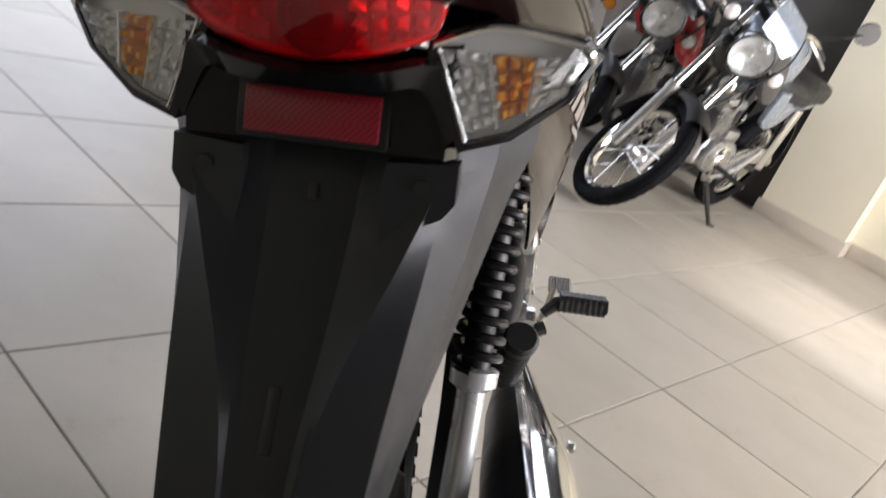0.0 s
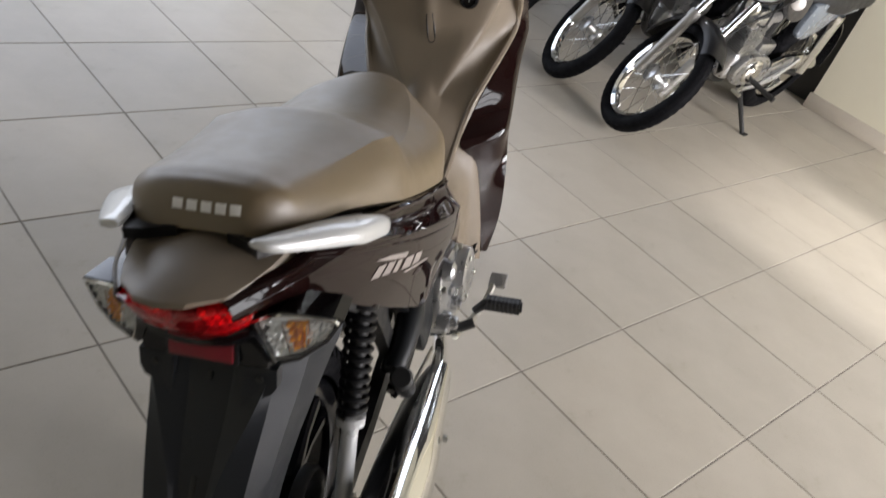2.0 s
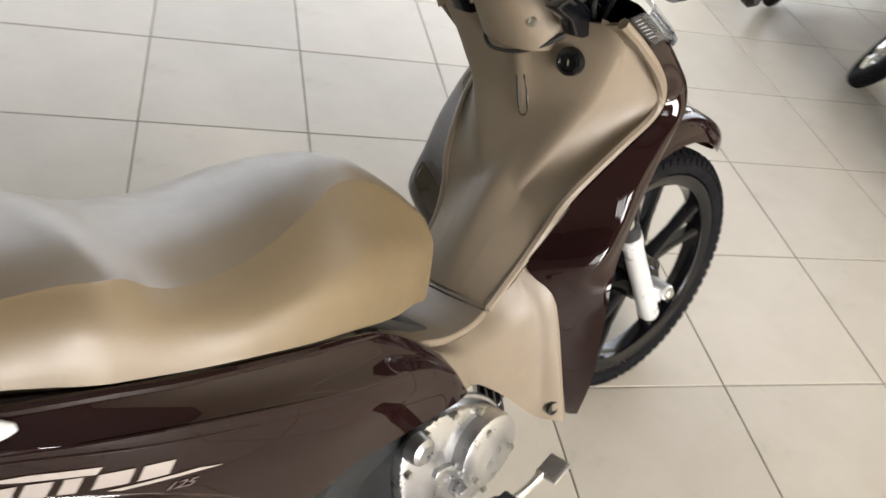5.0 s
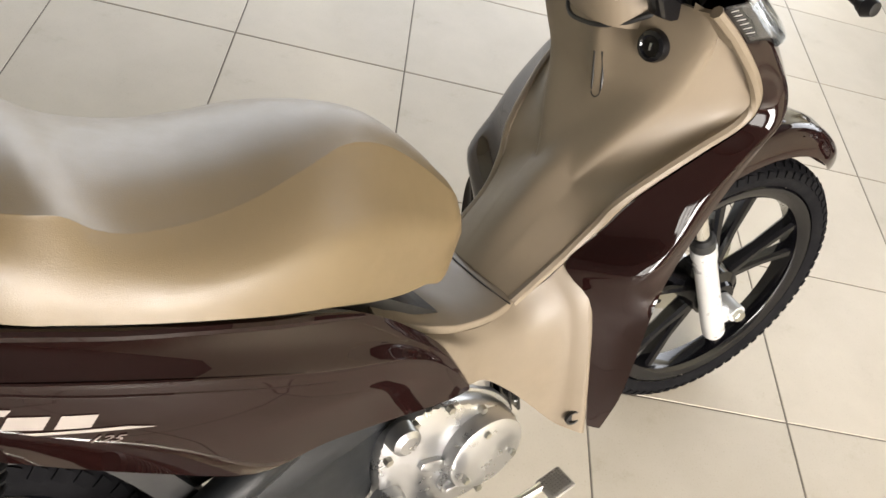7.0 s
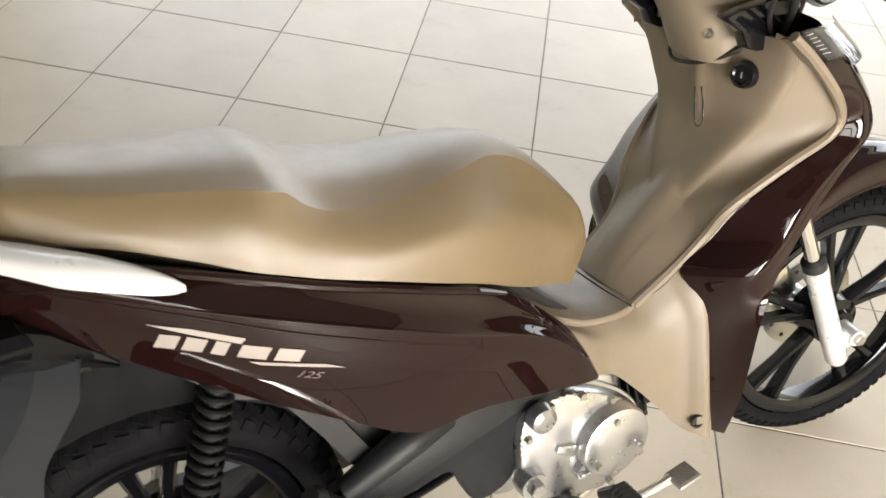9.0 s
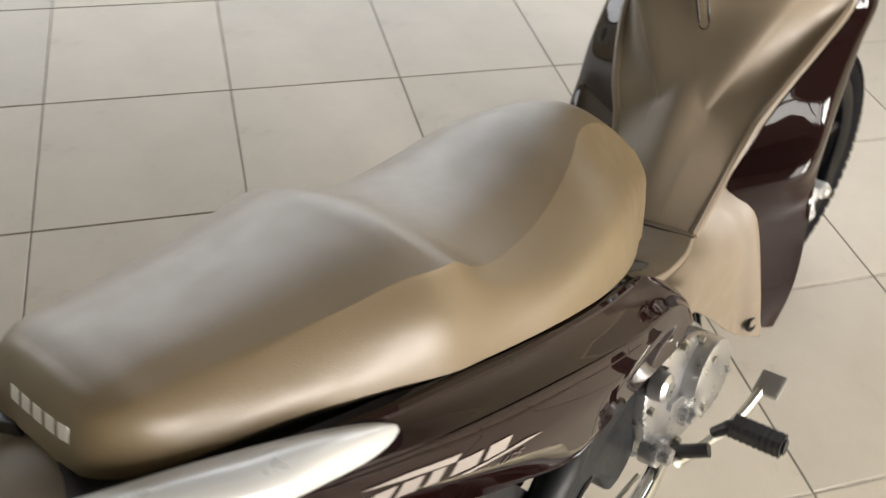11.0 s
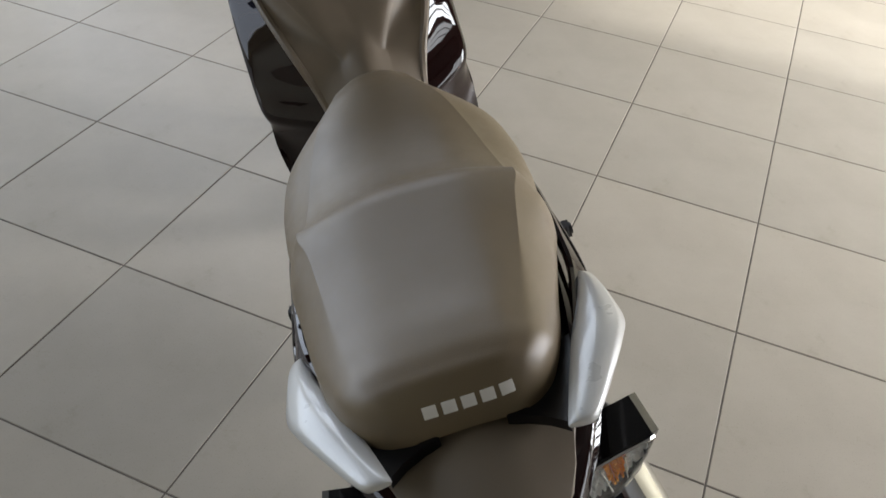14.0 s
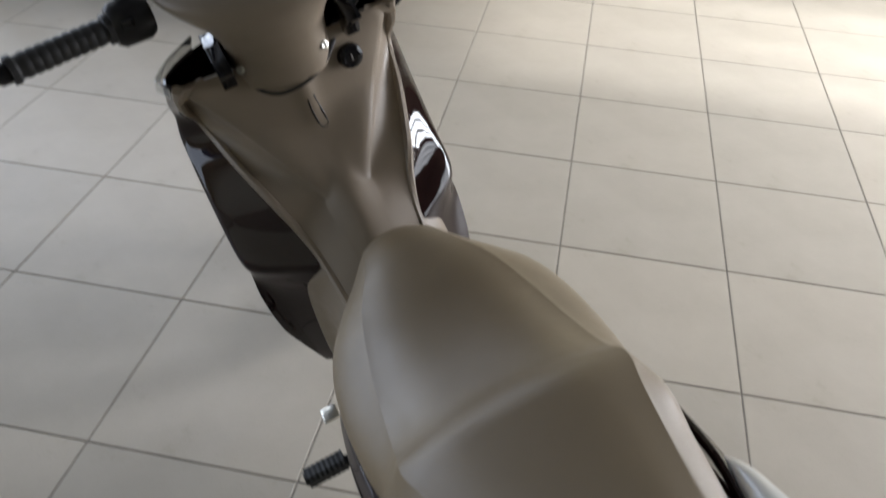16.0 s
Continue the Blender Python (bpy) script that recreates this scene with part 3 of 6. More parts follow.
# Beige tail cover between the seat and the rear lamp.
TAIL = []
for x, d, edge, crease, mid in ((-0.170, 0.0, (0.096, 0.766), (0.090, 0.781), 0.802), (-0.215, 0.004, (0.089, 0.767), (0.084, 0.779), 0.800), (-0.250, 0.016, (0.077, 0.767), (0.073, 0.776), 0.795), (-0.272, 0.028, (0.066, 0.767), (0.062, 0.774), 0.785), (-0.277, 0.035, (0.063, 0.766), (0.058, 0.773), 0.779), (-0.279, 0.037, (0.0625, 0.763), (0.053, 0.769), 0.773)):
    TAIL.append([(x, edge[0], edge[1]), (x - d * 0.10, crease[0], crease[1]), (x - d * 0.80, crease[0] * 0.52, (crease[1] + mid) / 2 + 0.0015), (x - d, 0, mid)])
tail_bm = bmesh.new()
grid_mesh(tail_bm, [[(x, -y, z) for x, y, z in r] + [(x, y, z) for x, y, z in reversed(r[:-1])] for r in TAIL])
bmesh.ops.bevel(tail_bm, geom=[e for e in tail_bm.edges if not e.is_boundary and e.calc_face_angle(0) > 0.3], offset=0.006, segments=3, affect="EDGES")
bmesh.ops.recalc_face_normals(tail_bm, faces=tail_bm.faces)
bmesh.ops.solidify(tail_bm, geom=tail_bm.faces[:], thickness=0.003)
part("tail_cover", tail_bm, "beige", scooter, "beige plastic tail cover", angle=32)


# Rear lamp: red lens over a reflector, wrapping round the tail.
LAMP = [(-0.060, 0.764), (-0.034, 0.769), (0.0, 0.771), (0.034, 0.769), (0.060, 0.764), (0.074, 0.737), (0.069, 0.722), (0.050, 0.713), (0.028, 0.707), (0.0, 0.704), (-0.028, 0.707), (-0.050, 0.713), (-0.069, 0.722), (-0.074, 0.737)]


def lamp_x(y, z, depth=0.0):
    return -0.266 + 0.060 * (abs(y) / 0.09) ** 3 - (z - 0.705) * 0.72 + depth


lamp_mid = [(lamp_x(y * 0.55, 0.742 + (z - 0.742) * 0.55) - 0.004, y * 0.55, 0.742 + (z - 0.742) * 0.55) for y, z in LAMP]
lamp = part("rear_lamp", loft([[(lamp_x(y, z, 0.05), y * 0.9, z) for y, z in LAMP], [(lamp_x(y, z), y, z) for y, z in LAMP], lamp_mid]), "red_lens", scooter, "red tail lamp lens", angle=30)
part("back_plate", loft([[(lamp_x(y, z, 0.022), y * 0.93, 0.742 + (z - 0.742) * 0.94) for y, z in LAMP], [(lamp_x(y, z, 0.028), y * 0.9, 0.742 + (z - 0.742) * 0.9) for y, z in LAMP]]), "lamp_back", lamp)
part("lower_rim", tube([(lamp_x(y, z, 0.006), y * 0.96, z + 0.003) for y, z in LAMP[5:]], 0.0022, 6, 4), "bright", lamp)
part("bulb_socket", lathe([(0, 0.0), (0.020, 0.0), (0.022, -0.006), (0.016, -0.009), (0.012, -0.018), (0, -0.020)], 20, Matrix.Translation((-0.258, -0.006, 0.728)) @ pose(0, 0, 0, 0, 0, -90)), "deep", lamp)
for s in (-1, 1):
    cells = []
    for k in range(4):
        for q in range(4):
            y, z = s * (0.028 + 0.0105 * k), 0.716 + 0.0105 * q + 0.001 * k
            cells.append(loft([[(lamp_x(y, z, 0.020), y + dy * 0.0046, z + dz * 0.0046) for dy, dz in ((-1, -1), (1, -1), (1, 1), (-1, 1))], [(lamp_x(y, z, 0.013), y + dy * 0.0012 + random.uniform(-0.0015, 0.0015), z + dz * 0.0012 + random.uniform(-0.0015, 0.0015)) for dy, dz in ((-1, -1), (1, -1), (1, 1), (-1, 1))]]))
    part("prisms", joined(*cells), "bright", lamp, angle=10)


def turn_signal(s):
    """A swept clear lamp with an amber bulb at the side of the tail."""
    edge = [(-0.232, 0.066, 0.718), (-0.226, 0.100, 0.730), (-0.213, 0.148, 0.724), (-0.206, 0.156, 0.715), (-0.213, 0.142, 0.692), (-0.222, 0.114, 0.670), (-0.228, 0.088, 0.662), (-0.234, 0.078, 0.688)]
    ring = [(x, s * y, z) for x, y, z in edge]
    mid = Vector((sum(p[0] for p in ring) / 8, sum(p[1] for p in ring) / 8, sum(p[2] for p in ring) / 8))
    inner = [(p[0] + 0.05, p[1] * 0.96, p[2] + 0.004) for p in ring]
    rim = [tuple(mid + (Vector(p) - mid) * 1.13 + Vector((-0.006, 0, 0))) for p in ring]
    rim_in = [(p[0] + 0.046, p[1] * 0.97, p[2]) for p in rim]
    lip = [tuple(Vector(p) + Vector((-0.008, 0, 0))) for p in ring]
    sig = part("turn_signal", loft([rim_in, rim, lip, [tuple(Vector(p) + Vector((0.006, 0, 0))) for p in ring]], False), "gloss_black", scooter, "black turn signal housing")
    part("back", loft([rim_in, [tuple(Vector(p) + Vector((-0.003, 0, 0))) for p in rim_in]]), "black", sig)
    part("reflector", loft([[tuple(mid + (Vector(p) - mid) * 0.97 + Vector((0.004, 0, 0))) for p in ring], [tuple(mid + (Vector(p) - mid) * 0.8 + Vector((0.012, 0, 0))) for p in ring], [tuple(mid + (Vector(p) - mid) * 0.3 + Vector((0.018, 0, 0))) for p in ring]]), "bright", sig)
    face = [[tuple(Vector(p) + Vector((-0.006, 0, 0))) for p in ring], [tuple(mid + (Vector(p) - mid) * 0.75 + Vector((-0.015, 0, 0))) for p in ring], [tuple(mid + (Vector(p) - mid) * 0.3 + Vector((-0.019, 0, 0))) for p in ring]]
    part("lens", loft(face), "clear_lens", sig, "clear faceted lens")
    # a grid of moulded cells before the reflector: an amber bulb cover between clear ones
    def cell_grid(cols, rows, across, depth):
        bms = []
        for c in cols:
            for r in range(rows):
                box = []
                for u, v in ((c, r), (c + 1, r), (c + 1, r + 1), (c, r + 1)):
                    uu, vv = 0.03 + 0.94 * u / across, 0.06 + 0.88 * v / rows
                    box.append(Vector(ring[0]).lerp(Vector(ring[3]), uu).lerp(Vector(ring[6]).lerp(Vector(ring[4]), uu), vv))
                c0 = sum(box, Vector()) / 4
                tip = Vector((-depth, random.uniform(-0.003, 0.003), random.uniform(-0.003, 0.003)))
                bms.append(loft([[tuple(c0 + (p - c0) * 0.97 + Vector((0.002, 0, 0))) for p in box], [tuple(c0 + (p - c0) * 0.95) for p in box], [tuple(c0 + (p - c0) * 0.40 + tip) for p in box]]))
        return joined(*bms)

    part("amber_cover", cell_grid((4, 5, 6), 4, 11, 0.0075), "amber", sig, "fluted amber bulb cover", angle=10)
    part("prisms", cell_grid((0, 1, 2, 3, 7, 8, 9, 10), 6, 11, 0.0050), "bright", sig, angle=10)
    for u in (0.03, 0.34, 0.64):
        a, b = Vector(ring[0]).lerp(Vector(ring[3]), u), Vector(ring[6]).lerp(Vector(ring[4]), u)
        part("rib", tube([a.lerp(b, 0.03) + Vector((-0.009, 0, 0)), a.lerp(b, 0.97) + Vector((-0.009, 0, 0))], 0.0010, 6, 1), "chrome", sig)
    part("bezel", tube([tuple(Vector(p) + Vector((-0.007, 0, -0.001))) for p in ring[:4]], 0.0022, 6, 4), "chrome", sig)


for s in (-1, 1):
    turn_signal(s)
    wedge = []
    for x, ya, yb, lo, hi in ((-0.206, 0.090, 0.150, 0.672, 0.729), (-0.190, 0.090, 0.150, 0.670, 0.728), (-0.150, 0.096, 0.138, 0.660, 0.706), (-0.115, 0.102, 0.124, 0.648, 0.672), (-0.092, 0.106, 0.113, 0.639, 0.646)):
        m, h = (lo * 0.45 + hi * 0.55), hi - lo
        wedge.append([(x, s * ya, lo), (x, s * (yb - 0.030 * h / 0.057), lo), (x, s * yb, m), (x, s * (yb - 0.004), m + h * 0.12), (x, s * (ya + 0.7 * (yb - ya)), hi), (x, s * ya, hi)])
    part("signal_housing", loft(wedge), "black", scooter, "black plastic housing behind the turn signal", angle=20)

# Black tail piece under the lamp, with the red reflector and the plate bracket.
part("tail_base", loft([[(x, s * w, z) for s, z in ((-1, lo), (1, lo), (1, hi), (-1, hi))] for x, w, lo, hi in (
    (-0.236, 0.078, 0.652, 0.706), (-0.222, 0.084, 0.648, 0.722), (-0.19, 0.085, 0.640, 0.745), (-0.12, 0.085, 0.630, 0.74))]), "gloss_black", scooter, angle=25)
part("tail_skirt", sheet([
    [(-0.232, -0.084, 0.668), (-0.243, -0.070, 0.708), (-0.262, -0.040, 0.706), (-0.266, 0, 0.702), (-0.262, 0.040, 0.706), (-0.243, 0.070, 0.708), (-0.232, 0.084, 0.668)],
    [(-0.230, -0.080, 0.662), (-0.238, -0.062, 0.694), (-0.252, -0.038, 0.694), (-0.256, 0, 0.692), (-0.252, 0.038, 0.694), (-0.238, 0.062, 0.694), (-0.230, 0.080, 0.662)]], 3, 5, 0.006), "gloss_black", scooter)
part("reflex_reflector", block(0.006, 0.080, 0.027, 0.0015, m=Matrix.Translation((-0.2405, 0, 0.671)) @ pose(0, 0, 0, 0, 10, 0)), "reflex", scooter, "red reflex reflector")
part("reflex_frame", block(0.006, 0.090, 0.035, 0.002, m=Matrix.Translation((-0.2380, 0, 0.671)) @ pose(0, 0, 0, 0, 10, 0)), "black", scooter)

# Rear mudguard: rows down its length; each from the right flank round the back to the left flank.
GUARD = []
# row: back edge x, z, half width; front edge of the flank x, half width, z; the raised ridge's and the channel's half widths
for k, (x, z, w, fx, fy, fz, ridge, chan) in enumerate((
    (-0.200, 0.690, 0.078, -0.130, 0.132, 0.675, 0.076, 0.034), (-0.218, 0.650, 0.080, -0.135, 0.130, 0.645, 0.078, 0.032), (-0.248, 0.595, 0.076, -0.142, 0.118, 0.612, 0.060, 0.029),
    (-0.286, 0.540, 0.069, -0.168, 0.104, 0.566, 0.037, 0.025), (-0.320, 0.485, 0.062, -0.192, 0.091, 0.521, 0.023, 0.019), (-0.350, 0.425, 0.056, -0.204, 0.075, 0.464, 0.020, 0.016),
    (-0.372, 0.370, 0.051, -0.210, 0.062, 0.412, 0.018, 0.014), (-0.386, 0.325, 0.048, -0.216, 0.054, 0.365, 0.017, 0.013))):
    proud = max(0, 1 - k / 5.5)
    half = [(fx, fy, fz), ((x + fx) / 2, (w * 1.06 + fy) / 2, (z + fz) / 2 + 0.002), (x + 0.008, w, z + 0.004), (x - 0.013 * proud, ridge, z - 0.006 * proud), (x + 0.001, chan + 0.002, z - 0.001), (x + 0.006, chan - 0.003, z + 0.003), (x + 0.005, 0, z + 0.003)]
    GUARD.append([(a, -b, c) for a, b, c in half] + [(a, b, c) for a, b, c in reversed(half[:-1])])
guard_bm = bmesh.new()
fine_guard = [catmull([r[k] for r in GUARD], 5) for k in range(13)]
grid_mesh(guard_bm, [[c[i] for c in fine_guard] for i in range(len(fine_guard[0]))])
bmesh.ops.recalc_face_normals(guard_bm, faces=guard_bm.faces)
bmesh.ops.solidify(guard_bm, geom=guard_bm.faces[:], thickness=0.004)
guard = part("rear_mudguard", guard_bm, "fender", scooter, "long grey-black plastic rear mudguard", angle=12)
for s in (-1, 1):
    bracket = [(-0.226, s * 0.087, 0.649), (-0.227, s * 0.044, 0.646), (-0.230, s * 0.042, 0.634), (-0.249, s * 0.046, 0.572), (-0.243, s * 0.056, 0.585), (-0.236, s * 0.067, 0.611), (-0.234, s * 0.080, 0.617), (-0.230, s * 0.087, 0.626)]
    bm = loft([[(x - 0.006, y, z) for x, y, z in bracket], [(x + 0.010, y, z) for x, y, z in bracket]])
    b = part("plate_bracket", bm, "fender", guard)
    part("slot", lathe([(0, 0.0), (0.0045, 0.0), (0.0045, -0.004), (0, -0.004)], 12, Matrix.Translation((-0.2335, s * 0.066, 0.634)) @ pose(0, 0, 0, 0, 0, -90)), "deep", b)
part("slot", block(0.004, 0.008, 0.040, 0.002, m=Matrix.Translation((-0.304, 0.0, 0.505)) @ pose(0, 0, 0, 0, 31, 0)), "deep", guard)
part("slot", block(0.003, 0.006, 0.010, 0.001, m=Matrix.Translation((-0.230, 0.0, 0.622)) @ pose(0, 0, 0, 0, 26, 0)), "deep", guard)


# Grab handles: swept pearl white blades on dark stays.
def grab_handle(s):
    # x, inner and outer half width, height of the crest, thickness
    spine = ((-0.246, 0.074, 0.092, 0.824, 0.008), (-0.238, 0.076, 0.104, 0.823, 0.015), (-0.195, 0.090, 0.131, 0.812, 0.020), (-0.155, 0.104, 0.154, 0.802, 0.024), (-0.128, 0.114, 0.165, 0.794, 0.027), (-0.090, 0.130, 0.167, 0.782, 0.029), (-0.055, 0.142, 0.167, 0.767, 0.026), (-0.030, 0.150, 0.163, 0.753, 0.018), (-0.016, 0.154, 0.158, 0.742, 0.007))
    rings = []
    n = 8
    for x, a, b, z, h in spine:
        w = b - a
        rings.append([(x, s * (a + w * u), z + h * v) for u, v in ((0.0, -0.15), (0.12, 0.12), (0.5, 0.16), (0.85, 0.02), (1.0, -0.35), (0.92, -0.85), (0.5, -0.85), (0.1, -0.6))])
    cols = [catmull([r[k] for r in rings], 4) for k in range(n)]
    handle = part("grab_handle", loft([[c[i] for c in cols] for i in range(len(cols[0]))]), "pearl", scooter, "pearl white passenger grab handle", angle=60)
    web = [(-0.236, 0.078, 0.812), (-0.195, 0.096, 0.803), (-0.150, 0.110, 0.788), (-0.110, 0.124, 0.770), (-0.115, 0.104, 0.766), (-0.160, 0.080, 0.792), (-0.196, 0.050, 0.806), (-0.208, 0.030, 0.807), (-0.212, 0.046, 0.806), (-0.220, 0.064, 0.805)]
    part("stay", loft([[(x, s * y, z) for x, y, z in web], [(x, s * y, z - 0.014) for x, y, z in web]]), "black", handle, "black handle stay")


grab_handle(-1)
grab_handle(1)

# Beige centre tunnel, from under the seat nose along the floor.
TUNNEL = [
    (0.400, 0.134, 0.592, 0.604), (0.440, 0.122, 0.564, 0.578), (0.474, 0.112, 0.538, 0.552), (0.510, 0.107, 0.519, 0.528), (0.545, 0.102, 0.504, 0.512), (0.590, 0.099, 0.498, 0.504), (0.626, 0.090, 0.496, 0.502), (0.646, 0.083, 0.497, 0.506)]
rows = []
for x, w, ze, zc in TUNNEL:
    half = [(x, w, ze - 0.012), (x, w * 0.99, ze - 0.001), (x, w * 0.93, ze + 0.001), (x, w * 0.75, ze + (zc - ze) * 0.6), (x, w * 0.40, ze + (zc - ze) * 0.95), (x, 0, zc)]
    rows.append([(a, -b, c) for a, b, c in half] + [(a, b, c) for a, b, c in reversed(half[:-1])])
part("tunnel_cover", sheet(rows, 5, 4, 0.004), "beige", scooter, "beige plastic tunnel cover", angle=50)
part("tunnel_seam", tube([(0.634, -0.089, 0.4955), (0.628, -0.070, 0.4985), (0.622, -0.036, 0.5020), (0.621, 0, 0.5030), (0.622, 0.036, 0.5020), (0.628, 0.070, 0.4985), (0.634, 0.089, 0.4955)], 0.0013, 6, 5), "deep", scooter)

# Beige lower covers: from the side panel's front end down beside the engine to the leg shield.
LOWER = [
    [(0.410, 0.134, 0.578), (0.446, 0.132, 0.536), (0.490, 0.130, 0.478), (0.515, 0.130, 0.428)],
    [(0.476, 0.113, 0.527), (0.502, 0.124, 0.508), (0.528, 0.129, 0.468), (0.545, 0.130, 0.424)],
    [(0.535, 0.104, 0.497), (0.552, 0.117, 0.478), (0.567, 0.121, 0.448), (0.580, 0.120, 0.408)],
    [(0.590, 0.100, 0.488), (0.602, 0.112, 0.462), (0.614, 0.117, 0.420), (0.630, 0.117, 0.362)],
    [(0.642, 0.085, 0.488), (0.656, 0.110, 0.455), (0.664, 0.119, 0.390), (0.676, 0.118, 0.312)],
    [(0.688, 0.092, 0.516), (0.706, 0.118, 0.470), (0.716, 0.124, 0.370), (0.727, 0.120, 0.254)],
    [(0.702, 0.095, 0.530), (0.724, 0.128, 0.487), (0.740, 0.140, 0.360), (0.752, 0.140, 0.240)],
    [(0.714, 0.096, 0.540), (0.740, 0.133, 0.498), (0.756, 0.148, 0.345), (0.772, 0.149, 0.230)],
    [(0.722, 0.090, 0.543), (0.752, 0.124, 0.500), (0.769, 0.137, 0.345), (0.786, 0.136, 0.224)],
]
both("lower_cover", lambda s: sheet([[(x, s * y, z) for x, y, z in r] for r in LOWER], 4, 5, 0.004), "beige", "beige plastic lower leg cover", angle=50)
both("bolt_hole", lambda s: lathe([(0, -0.001), (0.009, -0.001), (0.010, -0.005), (0.013, -0.0055), (0.0135, 0.0), (0, 0.002)], 18, Matrix.Translation((0.749, s * 0.139, 0.270)) @ pose(0, 0, 0, 0 if s < 0 else 180, 0, 8 * s)), "deep")

# Leg shield, inside: beige rows up its height, from the right edge over the spine to the left edge.
SHIELD = [
    # edge, pocket, two points of the ridge, shoulder, middle
    [(0.642, 0.083, 0.493), (0.640, 0.062, 0.498), (0.636, 0.036, 0.500), (0.635, 0.026, 0.501), (0.634, 0.013, 0.502), (0.634, 0, 0.502)],
    [(0.717, 0.091, 0.550), (0.712, 0.072, 0.558), (0.700, 0.042, 0.566), (0.697, 0.032, 0.568), (0.692, 0.014, 0.571), (0.690, 0, 0.572)],
    [(0.754, 0.106, 0.597), (0.756, 0.084, 0.604), (0.753, 0.050, 0.612), (0.749, 0.038, 0.615), (0.740, 0.018, 0.619), (0.735, 0, 0.620)],
    [(0.780, 0.126, 0.647), (0.782, 0.098, 0.646), (0.776, 0.052, 0.639), (0.767, 0.037, 0.637), (0.773, 0.018, 0.656), (0.776, 0, 0.662)],
    [(0.848, 0.156, 0.708), (0.846, 0.130, 0.706), (0.808, 0.086, 0.699), (0.795, 0.069, 0.700), (0.801, 0.028, 0.712), (0.803, 0, 0.715)],
    [(0.903, 0.172, 0.745), (0.890, 0.152, 0.750), (0.842, 0.119, 0.754), (0.822, 0.103, 0.760), (0.815, 0.030, 0.755), (0.810, 0, 0.752)],
    [(0.912, 0.178, 0.778), (0.892, 0.161, 0.788), (0.843, 0.135, 0.796), (0.824, 0.120, 0.798), (0.813, 0.031, 0.793), (0.806, 0, 0.790)],
    [(0.875, 0.186, 0.822), (0.880, 0.170, 0.830), (0.841, 0.149, 0.836), (0.824, 0.138, 0.838), (0.811, 0.032, 0.831), (0.802, 0, 0.828)],
    [(0.832, 0.180, 0.868), (0.840, 0.168, 0.868), (0.827, 0.154, 0.868), (0.819, 0.146, 0.868), (0.812, 0.034, 0.863), (0.803, 0, 0.862)],
    [(0.795, 0.174, 0.900), (0.806, 0.160, 0.897), (0.813, 0.140, 0.892), (0.815, 0.130, 0.890), (0.816, 0.036, 0.883), (0.808, 0, 0.880)],
]
# The left half is a little narrower in the middle of its height.
NARROW = (1, 0.99, 0.97, 0.95, 0.94, 0.94, 0.95, 0.97, 1, 1)
SHIELD_SKIN = surface(sheet([[(x, -y, z) for x, y, z in r] + [(x, y * n, z) for x, y, z in reversed(r[:-1])] for r, n in zip(SHIELD, NARROW)], 5, 5))
part("leg_shield", sheet([[(x, -y, z) for x, y, z in r] + [(x, y * n, z) for x, y, z in reversed(r[:-1])] for r, n in zip(SHIELD, NARROW)], 5, 5, 0.005), "beige", scooter, "beige plastic inner leg shield", angle=50)
shield_lip = [r[0] for r in SHIELD]
both("shield_lip", lambda s: tube([(x, s * y * (n if s > 0 else 1), z) for (x, y, z), n in zip(shield_lip, NARROW)], 0.0082, 8, 5), "beige")

# Brown outer shield: from the beige lip round to the front edge, and down to the wing's tip.
OUTER = [
    [(0.797, 0.180, 0.903), (0.815, 0.188, 0.906), (0.835, 0.186, 0.905)],
    [(0.836, 0.186, 0.870), (0.860, 0.194, 0.872), (0.882, 0.195, 0.862)],
    [(0.879, 0.194, 0.823), (0.905, 0.199, 0.825), (0.930, 0.196, 0.812)],
    [(0.916, 0.186, 0.777), (0.935, 0.197, 0.782), (0.953, 0.196, 0.780)],
    [(0.907, 0.180, 0.741), (0.938, 0.201, 0.742), (0.961, 0.195, 0.745)],
    [(0.851, 0.165, 0.703), (0.895, 0.196, 0.702), (0.932, 0.195, 0.712)],
    [(0.783, 0.135, 0.642), (0.845, 0.190, 0.655), (0.904, 0.194, 0.678)],
    [(0.756, 0.113, 0.590), (0.810, 0.188, 0.605), (0.870, 0.192, 0.628)],
    [(0.714, 0.100, 0.545), (0.770, 0.186, 0.560), (0.838, 0.191, 0.575)],
    [(0.722, 0.118, 0.515), (0.772, 0.176, 0.522), (0.815, 0.190, 0.525)],
    [(0.738, 0.132, 0.470), (0.776, 0.168, 0.472), (0.800, 0.193, 0.476)],
    [(0.752, 0.142, 0.390), (0.776, 0.168, 0.390), (0.792, 0.191, 0.390)],
    [(0.762, 0.147, 0.320), (0.779, 0.166, 0.320), (0.793, 0.182, 0.320)],
    [(0.772, 0.152, 0.250), (0.782, 0.158, 0.246), (0.792, 0.162, 0.242)],
]
OUTER_NARROW = (1, 1, 0.97, 0.95, 0.94, 0.94, 0.95, 0.97, 0.99, 1, 1, 1, 1, 1)
